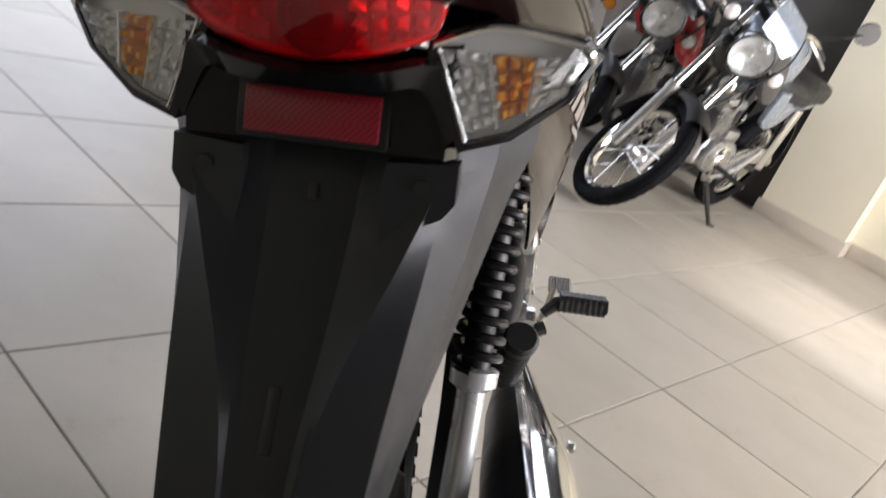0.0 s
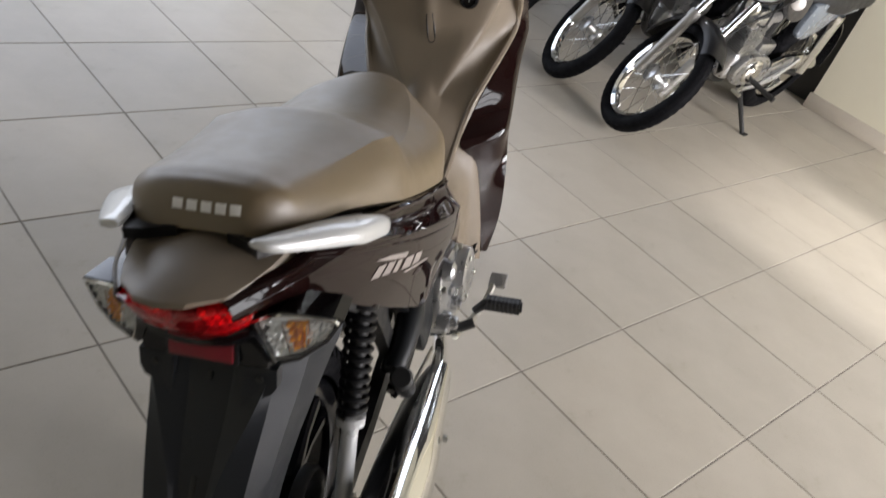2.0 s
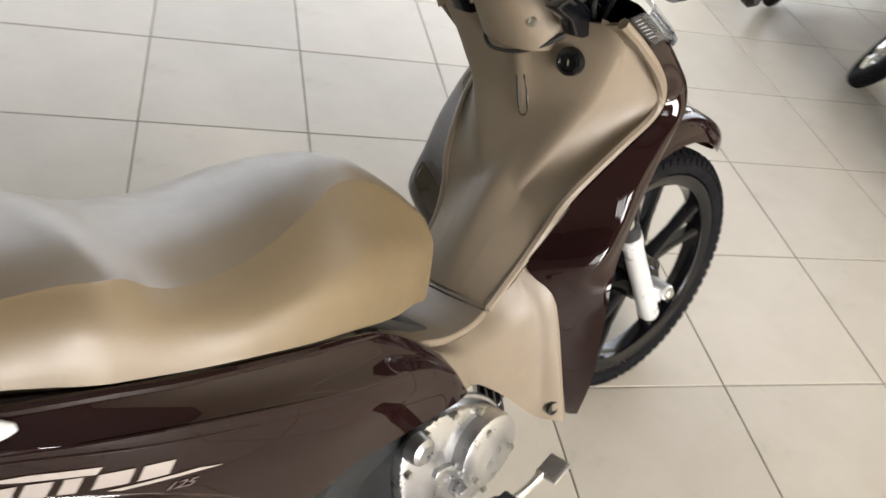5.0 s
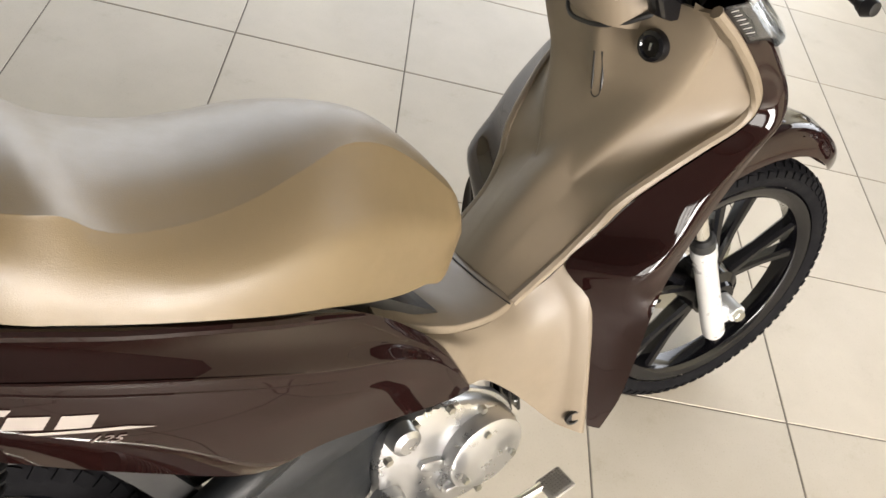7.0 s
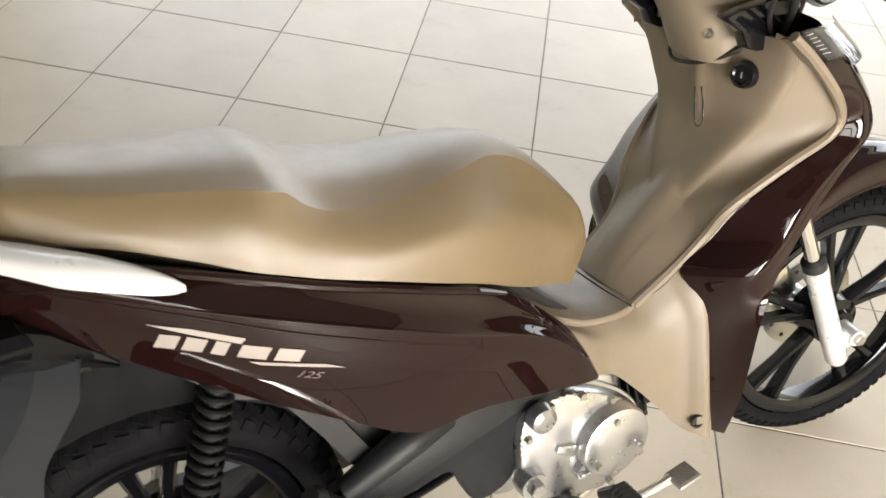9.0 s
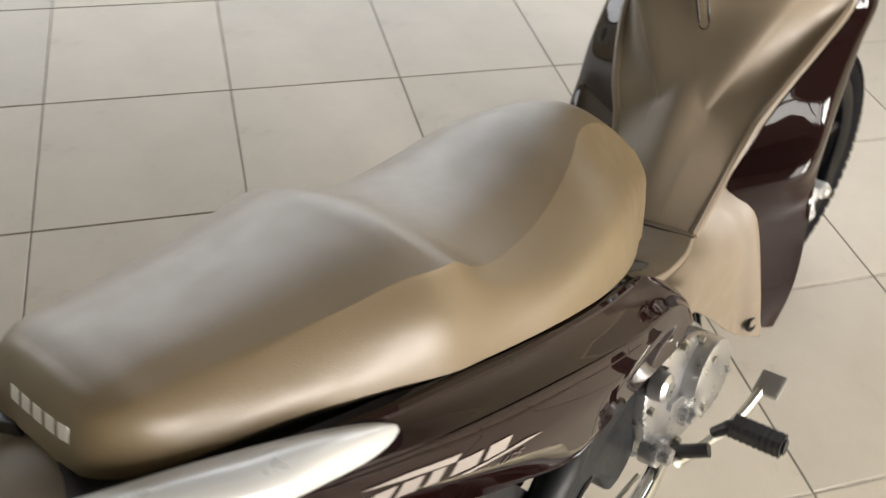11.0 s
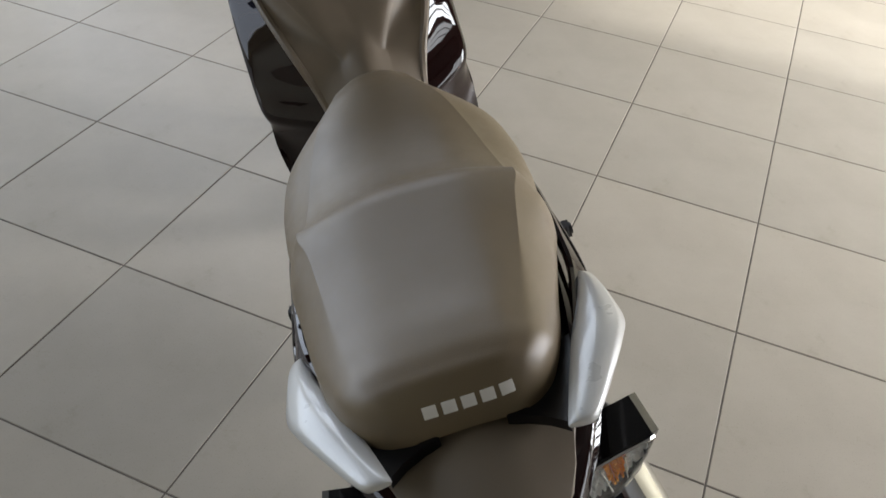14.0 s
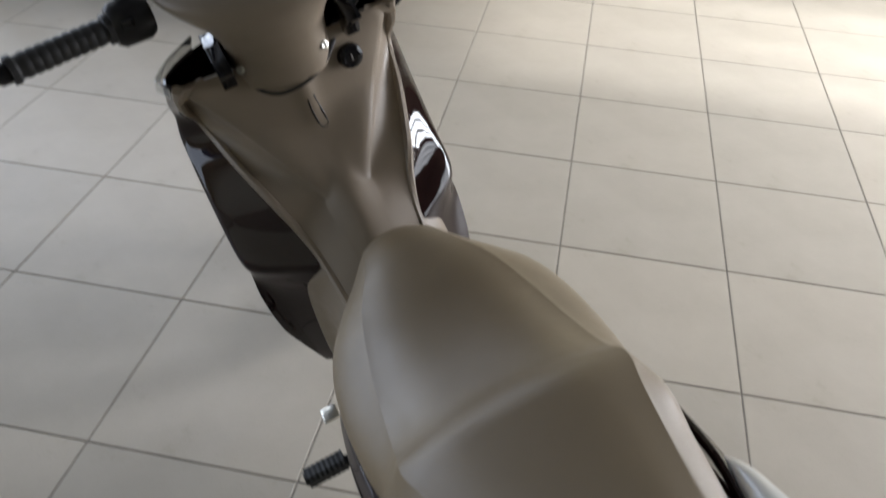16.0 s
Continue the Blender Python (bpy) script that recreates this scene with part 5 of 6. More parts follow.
both("inner_strut", lambda s: loft([[(x + dx, s * y, z + dz) for dx, y, dz in ((-0.014, 0.082, -0.008), (0.014, 0.082, 0.008), (0.014, 0.104, 0.008), (-0.014, 0.104, -0.008))] for x, z in ((0.085, 0.545), (0.135, 0.470), (0.185, 0.385), (0.205, 0.330))]), "deep")
both("frame_rod", lambda s: tube([(0.140, s * 0.112, 0.322), (0.215, s * 0.114, 0.345), (0.285, s * 0.112, 0.368)], 0.008, 10), "gloss_black")
both("stand_rod", lambda s: tube([(0.160, s * 0.112, 0.296), (0.240, s * 0.116, 0.312), (0.318, s * 0.112, 0.330)], 0.0065, 10), "gloss_black")

# Engine: crankcase, right covers, cylinder and fins.
part("crankcase", block(0.26, 0.20, 0.17, 0.03, m=Matrix.Translation((0.50, 0.0, 0.315)) @ pose(0, 0, 0, 0, -8, 0), segs=3), "alloy", scooter, "cast aluminium engine crankcase")
COVER_R = [(0.405, 0.345), (0.412, 0.390), (0.450, 0.412), (0.500, 0.412), (0.560, 0.388), (0.615, 0.350), (0.645, 0.300), (0.630, 0.240), (0.570, 0.205), (0.500, 0.215), (0.440, 0.235), (0.412, 0.280)]
clutch = part("clutch_cover", plate(smooth_outline(COVER_R, 4), -0.100, -0.138, 0.010), "alloy", scooter, "cast aluminium clutch cover", angle=30)
part("rim", plate(smooth_outline([(0.525 + (x - 0.525) * 1.06, 0.31 + (z - 0.31) * 1.06) for x, z in COVER_R], 4), -0.092, -0.108, 0.003), "alloy", clutch)
part("boss", lathe([(0, -0.158), (0.013, -0.158), (0.020, -0.153), (0.023, -0.135), (0, -0.12)], 24, Matrix.Translation((0.437, 0, 0.394))), "alloy", clutch)
part("cable_arm", plate(smooth_outline([(0.470, 0.330), (0.500, 0.322), (0.506, 0.308), (0.494, 0.303), (0.466, 0.318)], 3), -0.136, -0.146, 0.002), "alloy", clutch)
cap = part("filter_cap", lathe([(0, -0.163), (0.052, -0.163), (0.060, -0.160), (0.062, -0.152), (0.062, -0.12), (0, -0.12)], 40, Matrix.Translation((0.566, 0, 0.310))), "alloy", clutch, "round aluminium filter cap")
for k in range(3):
    a = radians(100 + 120 * k)
    part("bolt", bolt(0.0055, 0.006, (0.566 + 0.046 * math.cos(a), -0.162, 0.310 + 0.046 * math.sin(a))), "steel", clutch)
for x, z in ((0.418, 0.36), (0.455, 0.405), (0.510, 0.406), (0.565, 0.378), (0.620, 0.335), (0.43, 0.25), (0.50, 0.225), (0.575, 0.217), (0.63, 0.255)):
    part("bolt", bolt(0.0065, 0.008, (x, -0.137, z)), "steel", clutch)
part("oil_cap", joined(lathe([(0, -0.150), (0.014, -0.150), (0.016, -0.146), (0.016, -0.13), (0, -0.13)], 16, Matrix.Translation((0.515, 0, 0.268))), block(0.022, 0.012, 0.007, 0.002, m=Matrix.Translation((0.515, -0.152, 0.268)))), "alloy", clutch)
part("filler_plug", joined(lathe([(0, -0.156), (0.021, -0.156), (0.023, -0.150), (0.023, -0.13), (0, -0.13)], 24, Matrix.Translation((0.420, 0, 0.284))), lathe([(0, -0.170), (0.013, -0.170), (0.0145, -0.166), (0.0145, -0.15), (0, -0.15)], 6, Matrix.Translation((0.420, 0, 0.284)))), "alloy", clutch)
for k in range(7):
    x = 0.575 + 0.017 * k
    part("cooling_fin", block(0.006, 0.17, 0.13, 0.002, m=Matrix.Translation((x, 0.0, 0.365 - 0.006 * k)) @ pose(0, 0, 0, 0, -12, 0)), "gloss_black", scooter)
part("cylinder_head", block(0.07, 0.15, 0.12, 0.02, m=Matrix.Translation((0.715, 0, 0.33))), "gloss_black", scooter)
part("starter_motor", lathe([(0, -0.06), (0.026, -0.06), (0.028, -0.05), (0.028, 0.05), (0, 0.06)], 20, Matrix.Translation((0.455, -0.06, 0.43))), "steel", scooter)

# Foot controls.
for s in (-1, 1):
    peg = part("foot_peg", tube([(0.520, s * 0.185, 0.250), (0.526, s * 0.200, 0.262), (0.530, s * 0.215, 0.268), (0.532, s * 0.285, 0.270)], (0.008, 0.010, 0.012, 0.012), 10), "deep", scooter, "black foot peg")
    rings = []
    for k in range(33):
        g = 1.0 if k % 4 < 2 else 0.95
        rings.append([(0.532 + 0.017 * g * a, s * (0.209 + 0.00225 * k), 0.270 + 0.0145 * g * b) for a, b in ((-1, -0.6), (-0.6, -1), (0.6, -1), (1, -0.6), (1, 0.6), (0.6, 1), (-0.6, 1), (-1, 0.6))])
    part("peg_rubber", loft(rings), "soft_rubber", peg, "ribbed black peg rubber", angle=20)
part("peg_bar", tube([(0.50, -0.19, 0.235), (0.48, -0.12, 0.215), (0.48, 0, 0.205), (0.48, 0.12, 0.215), (0.50, 0.19, 0.235)], 0.011, 10), "deep", scooter)
pedal = part("brake_pedal", tube([(0.47, -0.155, 0.215), (0.55, -0.175, 0.205), (0.60, -0.195, 0.225), (0.640, -0.205, 0.245)], (0.008, 0.008, 0.007, 0.008), 10), "steel", scooter, "zinc plated brake pedal")
part("pedal_pad", joined(block(0.044, 0.040, 0.008, 0.004, m=Matrix.Translation((0.655, -0.214, 0.250)) @ pose(0, 0, 0, 0, -14, 0)), *[block(0.0026, 0.0026, 0.003, m=Matrix.Translation((0.639 + 0.0045 * k, -0.2295 + 0.0045 * q, 0.2506 + 0.0011 * k)) @ pose(0, 0, 0, 0, -14, 45)) for k in range(8) for q in range(8)]), "fork_grey", pedal, "knurled grey steel pedal pad")
part("gear_pedal", joined(tube([(0.47, 0.15, 0.225), (0.56, 0.17, 0.225), (0.63, 0.185, 0.235)], 0.008, 8), block(0.032, 0.032, 0.010, 0.004, m=Matrix.Translation((0.662, 0.203, 0.240)))), "steel", scooter, "plated gear shift pedal")
for s in (-1, 1):
    low, high = Vector((0.168, s * 0.132, 0.312)), Vector((0.086, s * 0.146, 0.402))
    rot = (high - low).to_track_quat("Y", "Z").to_matrix().to_4x4()
    p = part("passenger_peg", tube([(0.200, s * 0.105, 0.300), (0.185, s * 0.120, 0.303), tuple(low)], 0.010, 10), "steel", scooter, "folded passenger peg")
    long = (high - low).length
    prof = [(0, 0.0), (0.015, 0.0)]
    for k in range(13):
        y = 0.008 + k * 0.0072
        prof += [(0.0180, y), (0.0180, y + 0.004), (0.0155, y + 0.0045), (0.0155, y + 0.0068)]
    prof += [(0.0190, long - 0.018), (0.0195, long - 0.006), (0.016, long), (0, long)]
    part("peg_rubber", lathe(prof, 20, Matrix.Translation(low) @ rot), "soft_rubber", p, "ribbed black peg rubber", angle=25)

# Exhaust: black muffler with a chrome heat shield, low on the right side.
MUFF0, MUFF1 = Vector((0.33, -0.150, 0.225)), Vector((-0.222, -0.184, 0.298))
mrot = (MUFF1 - MUFF0).to_track_quat("Y", "Z").to_matrix().to_4x4()
ml = (MUFF1 - MUFF0).length
muffler = part("muffler", lathe([(0, 0), (0.020, 0), (0.030, 0.05), (0.040, 0.14), (0.047, 0.30), (0.050, ml - 0.03), (0.047, ml - 0.008), (0.040, ml), (0.022, ml - 0.002), (0.013, ml - 0.004), (0.013, ml - 0.03), (0, ml - 0.03)], 32, Matrix.Translation(MUFF0) @ mrot), "black", scooter, "satin black exhaust muffler")
rows = []
for k in range(9):
    u = 0.0 + 0.485 * k / 8
    r = 0.030 + 0.024 * min(1, max(0, u / 0.3))
    c = MUFF0 + (MUFF1 - MUFF0).normalized() * u
    rows.append([c + mrot.to_3x3() @ Vector((r * math.cos(a), 0, r * math.sin(a))) for a in [radians(q) for q in (78, 100, 122, 144, 166, 188)]])
shield = part("heat_shield", sheet(rows, 2, 3, 0.002), "chrome", muffler, "chrome exhaust heat shield")
part("shield_bolt", bolt(0.007, 0.008, MUFF0 + (MUFF1 - MUFF0).normalized() * 0.22 + Vector((0, -0.050, 0.012))), "steel", muffler)
part("exhaust_pipe", tube([(0.33, -0.150, 0.225), (0.42, -0.135, 0.200), (0.55, -0.10, 0.175), (0.66, -0.05, 0.20), (0.72, 0.0, 0.26)], 0.015, 14), "chrome", scooter, "chrome exhaust pipe")

# Side stand on the left, reaching the floor, and the drive chain case.
stand = part("side_stand", tube([(0.43, 0.075, 0.215), (0.465, 0.13, 0.155), (0.498, 0.196, 0.082)], 0.010, 10), "deep", scooter, "black side stand")
part("stand_foot", tube([(0.494, 0.200, 0.076), (0.506, 0.222, 0.080), (0.520, 0.258, 0.092), (0.526, 0.268, 0.096), (0.514, 0.262, 0.092), (0.500, 0.236, 0.083), (0.488, 0.206, 0.075)], 0.0045, 8, 5), "deep", stand, "bent rod foot of the side stand")
part("stand_pad", block(0.046, 0.034, 0.006, 0.002, m=Matrix.Translation((0.492, 0.205, 0.0655)) @ pose(0, 0, 0, -LEAN, 0, 0)), "deep", stand)
part("chain_case", loft([[(x, 0.075 + dy, z + h * dz) for dy, dz in ((-0.014, -1), (0.014, -1), (0.014, 1), (-0.014, 1))] for x, z, h in ((-0.15, 0.262, 0.035), (-0.08, 0.262, 0.06), (0.0, 0.270, 0.045), (0.25, 0.295, 0.042), (0.33, 0.30, 0.035))]), "black", scooter, "black chain case")

# ---- the parked motorcycles ----
def spoked_wheel(bike, name, centre, radius, section, m=None):
    at = Matrix.Translation(centre)
    rim_r = radius - section * 2.05
    prof = [((radius + rim_r) / 2 + (radius - rim_r) / 2 * math.cos(radians(a)), section * math.sin(radians(a))) for a in range(-130, 131, 20)]
    wheel = part(name, lathe(prof, 48, at), "rubber", bike, "black tyre on a chrome spoked wheel", m=m)
    part("rim", lathe([(rim_r - 0.010, -0.016), (rim_r + 0.006, -0.022), (rim_r + 0.006, 0.022), (rim_r - 0.010, 0.016), (rim_r - 0.014, 0), (rim_r - 0.010, -0.016)], 48, at), "chrome", wheel, m=m)
    part("hub", lathe([(0, -0.058), (0.012, -0.058), (0.016, -0.050), (0.040, -0.042), (0.044, -0.034), (0.026, -0.024), (0.024, 0.018), (0.044, 0.030), (0.044, 0.042), (0.016, 0.050), (0.012, 0.058), (0, 0.058)], 24, at), "alloy", wheel, "cast alloy hub", m=m)
    treads = []
    for k in range(44):
        a = 2 * math.pi * k / 44
        for y, sweep in ((-0.52, 0.05), (0.52, 0.05), (0.0, -0.03)):
            treads.append(block(0.005, section * 0.44, 0.022, 0, m=at @ Matrix.Rotation(a + sweep * 0.6, 4, "Y") @ Matrix.Translation((radius - 0.0015 - 0.010 * abs(y), section * y, 0)) @ Matrix.Rotation(1.05 * y, 4, "Z")))
    part("tread", joined(*treads), "rubber", wheel, m=m)
    wires = []
    for k in range(28):
        a, side = 2 * math.pi * (k + 0.3) / 28, 1 if k % 2 else -1
        b = a + (0.55 if (k // 2) % 2 else -0.55)
        p0 = Vector(centre) + Vector((0.041 * math.cos(b), side * 0.034, 0.041 * math.sin(b)))
        p1 = Vector(centre) + Vector(((rim_r - 0.008) * math.cos(a), side * 0.004, (rim_r - 0.008) * math.sin(a)))
        wires.append(tube([p0, p1], 0.0015, 6, 1, False))
    part("spokes", joined(*wires), "chrome", wheel, m=m)
    return wheel


def motorcycle(place, label, paint, trim="bike_black", shield=False, steer=44.0):
    """A parked motorcycle: x ahead, origin on the floor under the front axle."""
    bike = thing("motorcycle", place, label, "motorcycle", "parked motorcycles")
    head, rake = Vector((-0.30, 0, 0.80)), 26.0
    up = Vector((-math.sin(radians(rake)), 0, math.cos(radians(rake))))
    turn = Matrix.Translation(head) @ Matrix.Rotation(radians(steer), 4, up) @ Matrix.Translation(-head)
    axle = Vector((0, 0, 0.288))
    spoked_wheel(bike, "front_wheel", axle, 0.284, 0.034, turn)
    rw = spoked_wheel(bike, "rear_wheel", Vector((-1.28, 0, 0.300)), 0.296, 0.048)
    part("sprocket", lathe([(0, 0.058), (0.075, 0.058), (0.078, 0.062), (0, 0.064)], 24, Matrix.Translation((-1.28, 0, 0.300))), "steel", rw)
    rot = up.to_track_quat("Y", "X").to_matrix().to_4x4()
    for s in (-1, 1):
        foot = axle + Vector((-0.02, s * 0.085, 0)) - up * 0.02
        leg = part("fork_leg", lathe([(0, -0.03), (0.018, -0.03), (0.023, -0.01), (0.023, 0.27), (0.027, 0.28), (0.027, 0.31), (0, 0.31)], 20, Matrix.Translation(foot) @ rot), "fork_grey", bike, "dull grey fork slider", m=turn)
        part("fork_tube", lathe([(0, 0.30), (0.0165, 0.30), (0.0165, 0.74), (0, 0.74)], 14, Matrix.Translation(foot) @ rot), "chrome", leg, m=turn)
    part("fork_clamp", joined(block(0.06, 0.22, 0.035, 0.01, m=Matrix.Translation((-0.255, 0, 0.80))), block(0.06, 0.22, 0.035, 0.01, m=Matrix.Translation((-0.335, 0, 0.955)))), "deep", bike, m=turn)
    rows = []
    for k in range(10):
        a = radians(66 + k * 13)
        rows.append([axle + Vector(((0.318 - d) * math.cos(a), y * 0.056, (0.318 - d) * math.sin(a))) for y, d in ((-1.1, 0.05), (-0.95, 0.015), (-0.5, 0.002), (0, 0), (0.5, 0.002), (0.95, 0.015), (1.1, 0.05))])
    part("front_mudguard", sheet(rows, 3, 3, 0.004), "black" if not shield else paint, bike, m=turn)
    lampat = Matrix.Translation((-0.175, 0, 0.835)) @ pose(0, 0, 0, 0, 0, 90) @ pose(0, 0, 0, 8, 0, 0)
    hl = part("headlamp", lathe([(0, 0.10), (0.05, 0.09), (0.085, 0.05), (0.098, 0.0), (0.098, -0.012), (0.090, -0.014)], 32, lampat), "bike_black" if paint != "bike_white" else "bike_white", bike, "round headlamp", m=turn)
    part("reflector", lathe([(0.088, -0.008), (0.078, 0.012), (0.060, 0.026), (0.04, 0.036), (0.02, 0.042), (0, 0.042)], 14, lampat), "silver", hl, "bright faceted reflector", m=turn, angle=8)
    part("lamp_bulb", lathe([(0, -0.004), (0.010, 0.0), (0.012, 0.014), (0.016, 0.030), (0, 0.040)], 14, lampat), "chrome", hl, m=turn)
    part("headlamp_glass", lathe([(0.092, -0.010), (0.075, -0.026), (0.04, -0.036), (0, -0.040)], 32, lampat), "clear_lens", hl, m=turn)
    part("cowl", sheet([[(-0.17, y * 0.085, 0.925 + 0.0 * y) for y in (-1, -0.5, 0, 0.5, 1)], [(-0.20, y * 0.100, 1.00) for y in (-1, -0.5, 0, 0.5, 1)], [(-0.27, y * 0.075, 1.06) for y in (-1, -0.5, 0, 0.5, 1)]], 4, 3, 0.006), paint, bike, m=turn)
    for s in (-1, 1):
        sig = part("turn_signal", joined(tube([(-0.24, s * 0.09, 0.86), (-0.23, s * 0.15, 0.86)], 0.008, 8, 1), lathe([(0, 0.034), (0.020, 0.028), (0.032, 0.004), (0.034, 0.0), (0.030, 0.0), (0, 0.006)], 16, Matrix.Translation((-0.225, s * 0.185, 0.862)) @ pose(0, 0, 0, 0, 0, 90))), "bike_black", bike, m=turn)
        part("bulb", lathe([(0, -0.010), (0.008, -0.006), (0.010, 0.004), (0, 0.006)], 12, Matrix.Translation((-0.225, s * 0.185, 0.862)) @ pose(0, 0, 0, 0, 0, 90)), "amber", sig, m=turn)
        part("lens", lathe([(0.031, -0.001), (0.028, -0.012), (0.016, -0.020), (0, -0.022)], 16, Matrix.Translation((-0.225, s * 0.185, 0.862)) @ pose(0, 0, 0, 0, 0, 90)), "amber" if shield else "lamp_back", sig, m=turn)
        part("handlebar", tube([(-0.36, 0, 1.0), (-0.36, s * 0.10, 1.01), (-0.40, s * 0.22, 1.06), (-0.47, s * 0.36, 1.05)], 0.011, 10), "chrome", bike, m=turn)
        part("grip", tube([(-0.425, s * 0.26, 1.058), (-0.475, s * 0.37, 1.049)], 0.017, 10, 1), "soft_rubber", bike, m=turn)
        part("lever", tube([(-0.37, s * 0.20, 1.045), (-0.36, s * 0.27, 1.042), (-0.39, s * 0.36, 1.035)], 0.006, 8), "alloy", bike, m=turn)
        mir = part("mirror", tube([(-0.40, s * 0.22, 1.07), (-0.36, s * 0.26, 1.16), (-0.37, s * 0.30, 1.22)], 0.005, 8), "deep", bike, "black rear-view mirror", m=turn)
        part("mirror_head", lathe([(0, 0.012), (0.045, 0.010), (0.052, 0.0), (0.050, -0.006), (0, -0.006)], 20, Matrix.Translation((-0.375, s * 0.31, 1.24)) @ pose(0, 0, 0, 0, 0, 90)), "bike_black", mir, m=turn)
    # tank, shrouds, seat and tail
    rings = []
    for x, w, lo, hi in ((-0.42, 0.05, 0.82, 0.92), (-0.46, 0.10, 0.78, 0.97), (-0.58, 0.145, 0.74, 1.00), (-0.72, 0.14, 0.73, 0.97), (-0.84, 0.10, 0.74, 0.88), (-0.88, 0.07, 0.75, 0.82)):
        rings.append([(x, w * math.copysign(abs(math.cos(a)) ** 0.6, math.cos(a)), (lo + hi) / 2 + (hi - lo) / 2 * math.copysign(abs(math.sin(a)) ** 0.6, math.sin(a))) for a in [2 * math.pi * k / 20 for k in range(20)]])
    cols = [catmull([r[k] for r in rings], 3) for k in range(20)]
    tank = part("fuel_tank", loft([[c[i] for c in cols] for i in range(len(cols[0]))]), paint, bike, "glossy painted fuel tank", angle=60)
    part("filler_cap", lathe([(0, 0), (0.035, 0), (0.035, 0.012), (0.028, 0.018), (0, 0.018)], 20, Matrix.Translation((-0.60, 0, 0.992)) @ pose(0, 0, 0, 90, 0, 0)), "chrome", tank)
    for s in (-1, 1):
        part("shroud", plate(smooth_outline([(-0.34, 0.86), (-0.44, 0.90), (-0.60, 0.80), (-0.66, 0.68), (-0.56, 0.66), (-0.42, 0.74)], 3), s * 0.115, s * 0.150, 0.008), trim, bike)
        part("side_cover", plate(smooth_outline([(-0.82, 0.72), (-1.05, 0.74), (-1.10, 0.64), (-0.98, 0.54), (-0.84, 0.56)], 3), s * 0.085, s * 0.115, 0.008), trim if shield else paint, bike)
        part("rear_shock", tube([(-1.24, s * 0.11, 0.33), (-1.16, s * 0.11, 0.68)], 0.028, 12, 1), "chrome", bike)
        part("swing_arm", tube([(-0.80, s * 0.08, 0.36), (-1.28, s * 0.085, 0.30)], 0.020, 8, 1), "deep", bike)
        part("foot_peg", tube([(-0.74, s * 0.12, 0.30), (-0.74, s * 0.27, 0.30)], 0.014, 8, 1), "soft_rubber", bike)
    srows = []
    for x, w, z in ((-0.84, 0.07, 0.80), (-0.92, 0.11, 0.785), (-1.10, 0.135, 0.785), (-1.22, 0.13, 0.815), (-1.40, 0.12, 0.835), (-1.50, 0.08, 0.83)):
        srows.append([(x, y * w, z - d) for y, d in ((-1, 0.09), (-1, 0.035), (-0.75, 0.006), (0, 0), (0.75, 0.006), (1, 0.035), (1, 0.09))])
    part("seat", sheet(srows, 4, 3, 0.02), "soft_rubber", bike, "long black dual seat")
    part("tail", loft([[(x, y * w, z) for y, z in ((-1, lo), (1, lo), (1, hi), (-1, hi))] for x, w, lo, hi in ((-1.05, 0.11, 0.64, 0.72), (-1.35, 0.10, 0.70, 0.77), (-1.60, 0.05, 0.77, 0.82))]), paint, bike)
    part("rear_mudguard", sheet([[Vector((-1.28, 0, 0.30)) + Vector(((0.33) * math.cos(a), y, 0.33 * math.sin(a))) for y in (-0.07, -0.03, 0.03, 0.07)] for a in [radians(70 + 18 * k) for k in range(7)]], 3, 2, 0.004), "bike_black", bike)
    # frame and engine
    part("frame", joined(tube([(-0.36, 0, 0.86), (-0.42, 0, 0.60), (-0.48, 0, 0.30), (-0.70, 0, 0.22), (-0.84, 0, 0.34)], 0.022, 10), tube([(-0.36, 0, 0.86), (-0.80, 0, 0.72), (-1.45, 0, 0.74)], 0.022, 10), tube([(-0.82, 0, 0.72), (-0.82, 0, 0.34)], 0.022, 10, 2)), "deep", bike)
    engine = part("engine", joined(block(0.32, 0.16, 0.16, 0.035, m=Matrix.Translation((-0.68, 0, 0.345)), segs=3), block(0.16, 0.13, 0.08, 0.02, m=Matrix.Translation((-0.80, 0, 0.43)), segs=2)), "alloy", bike, "cast alloy engine with finned cylinder")
    for s in (-1, 1):
        side = Matrix.Translation((-0.69, s * 0.078, 0.345)) @ pose(0, 0, 0, 0 if s < 0 else 180, 0, 0)
        case = part("engine_cover", plate(smooth_outline([(-0.53, 0.36), (-0.57, 0.42), (-0.66, 0.435), (-0.78, 0.42), (-0.85, 0.37), (-0.83, 0.30), (-0.74, 0.265), (-0.62, 0.265), (-0.55, 0.30)], 3), s * 0.078, s * 0.112, 0.010), "alloy", engine, "bright alloy engine side cover")
        part("dome", lathe([(0, -0.052), (0.030, -0.052), (0.036, -0.046), (0.054, -0.050), (0.066, -0.042), (0.070, -0.030), (0, -0.030)], 28, side), "alloy" if s < 0 else "chrome", case)
        for x, z in ((-0.56, 0.37), (-0.62, 0.285), (-0.76, 0.285), (-0.825, 0.34), (-0.76, 0.41), (-0.62, 0.42)):
            part("cover_bolt", lathe([(0, 0.0), (0.007, 0.0), (0.007, 0.006), (0, 0.008)], 8, Matrix.Translation((x, s * 0.110, z)) @ pose(0, 0, 0, 0 if s > 0 else 180, 0, 0)), "steel", case)
    lean = Matrix.Translation((-0.575, 0, 0.42)) @ pose(0, 0, 0, 0, 12, 0)
    barrel = part("cylinder", block(0.100, 0.105, 0.20, 0.012, m=lean @ Matrix.Translation((0, 0, 0.09))), "fork_grey", engine)
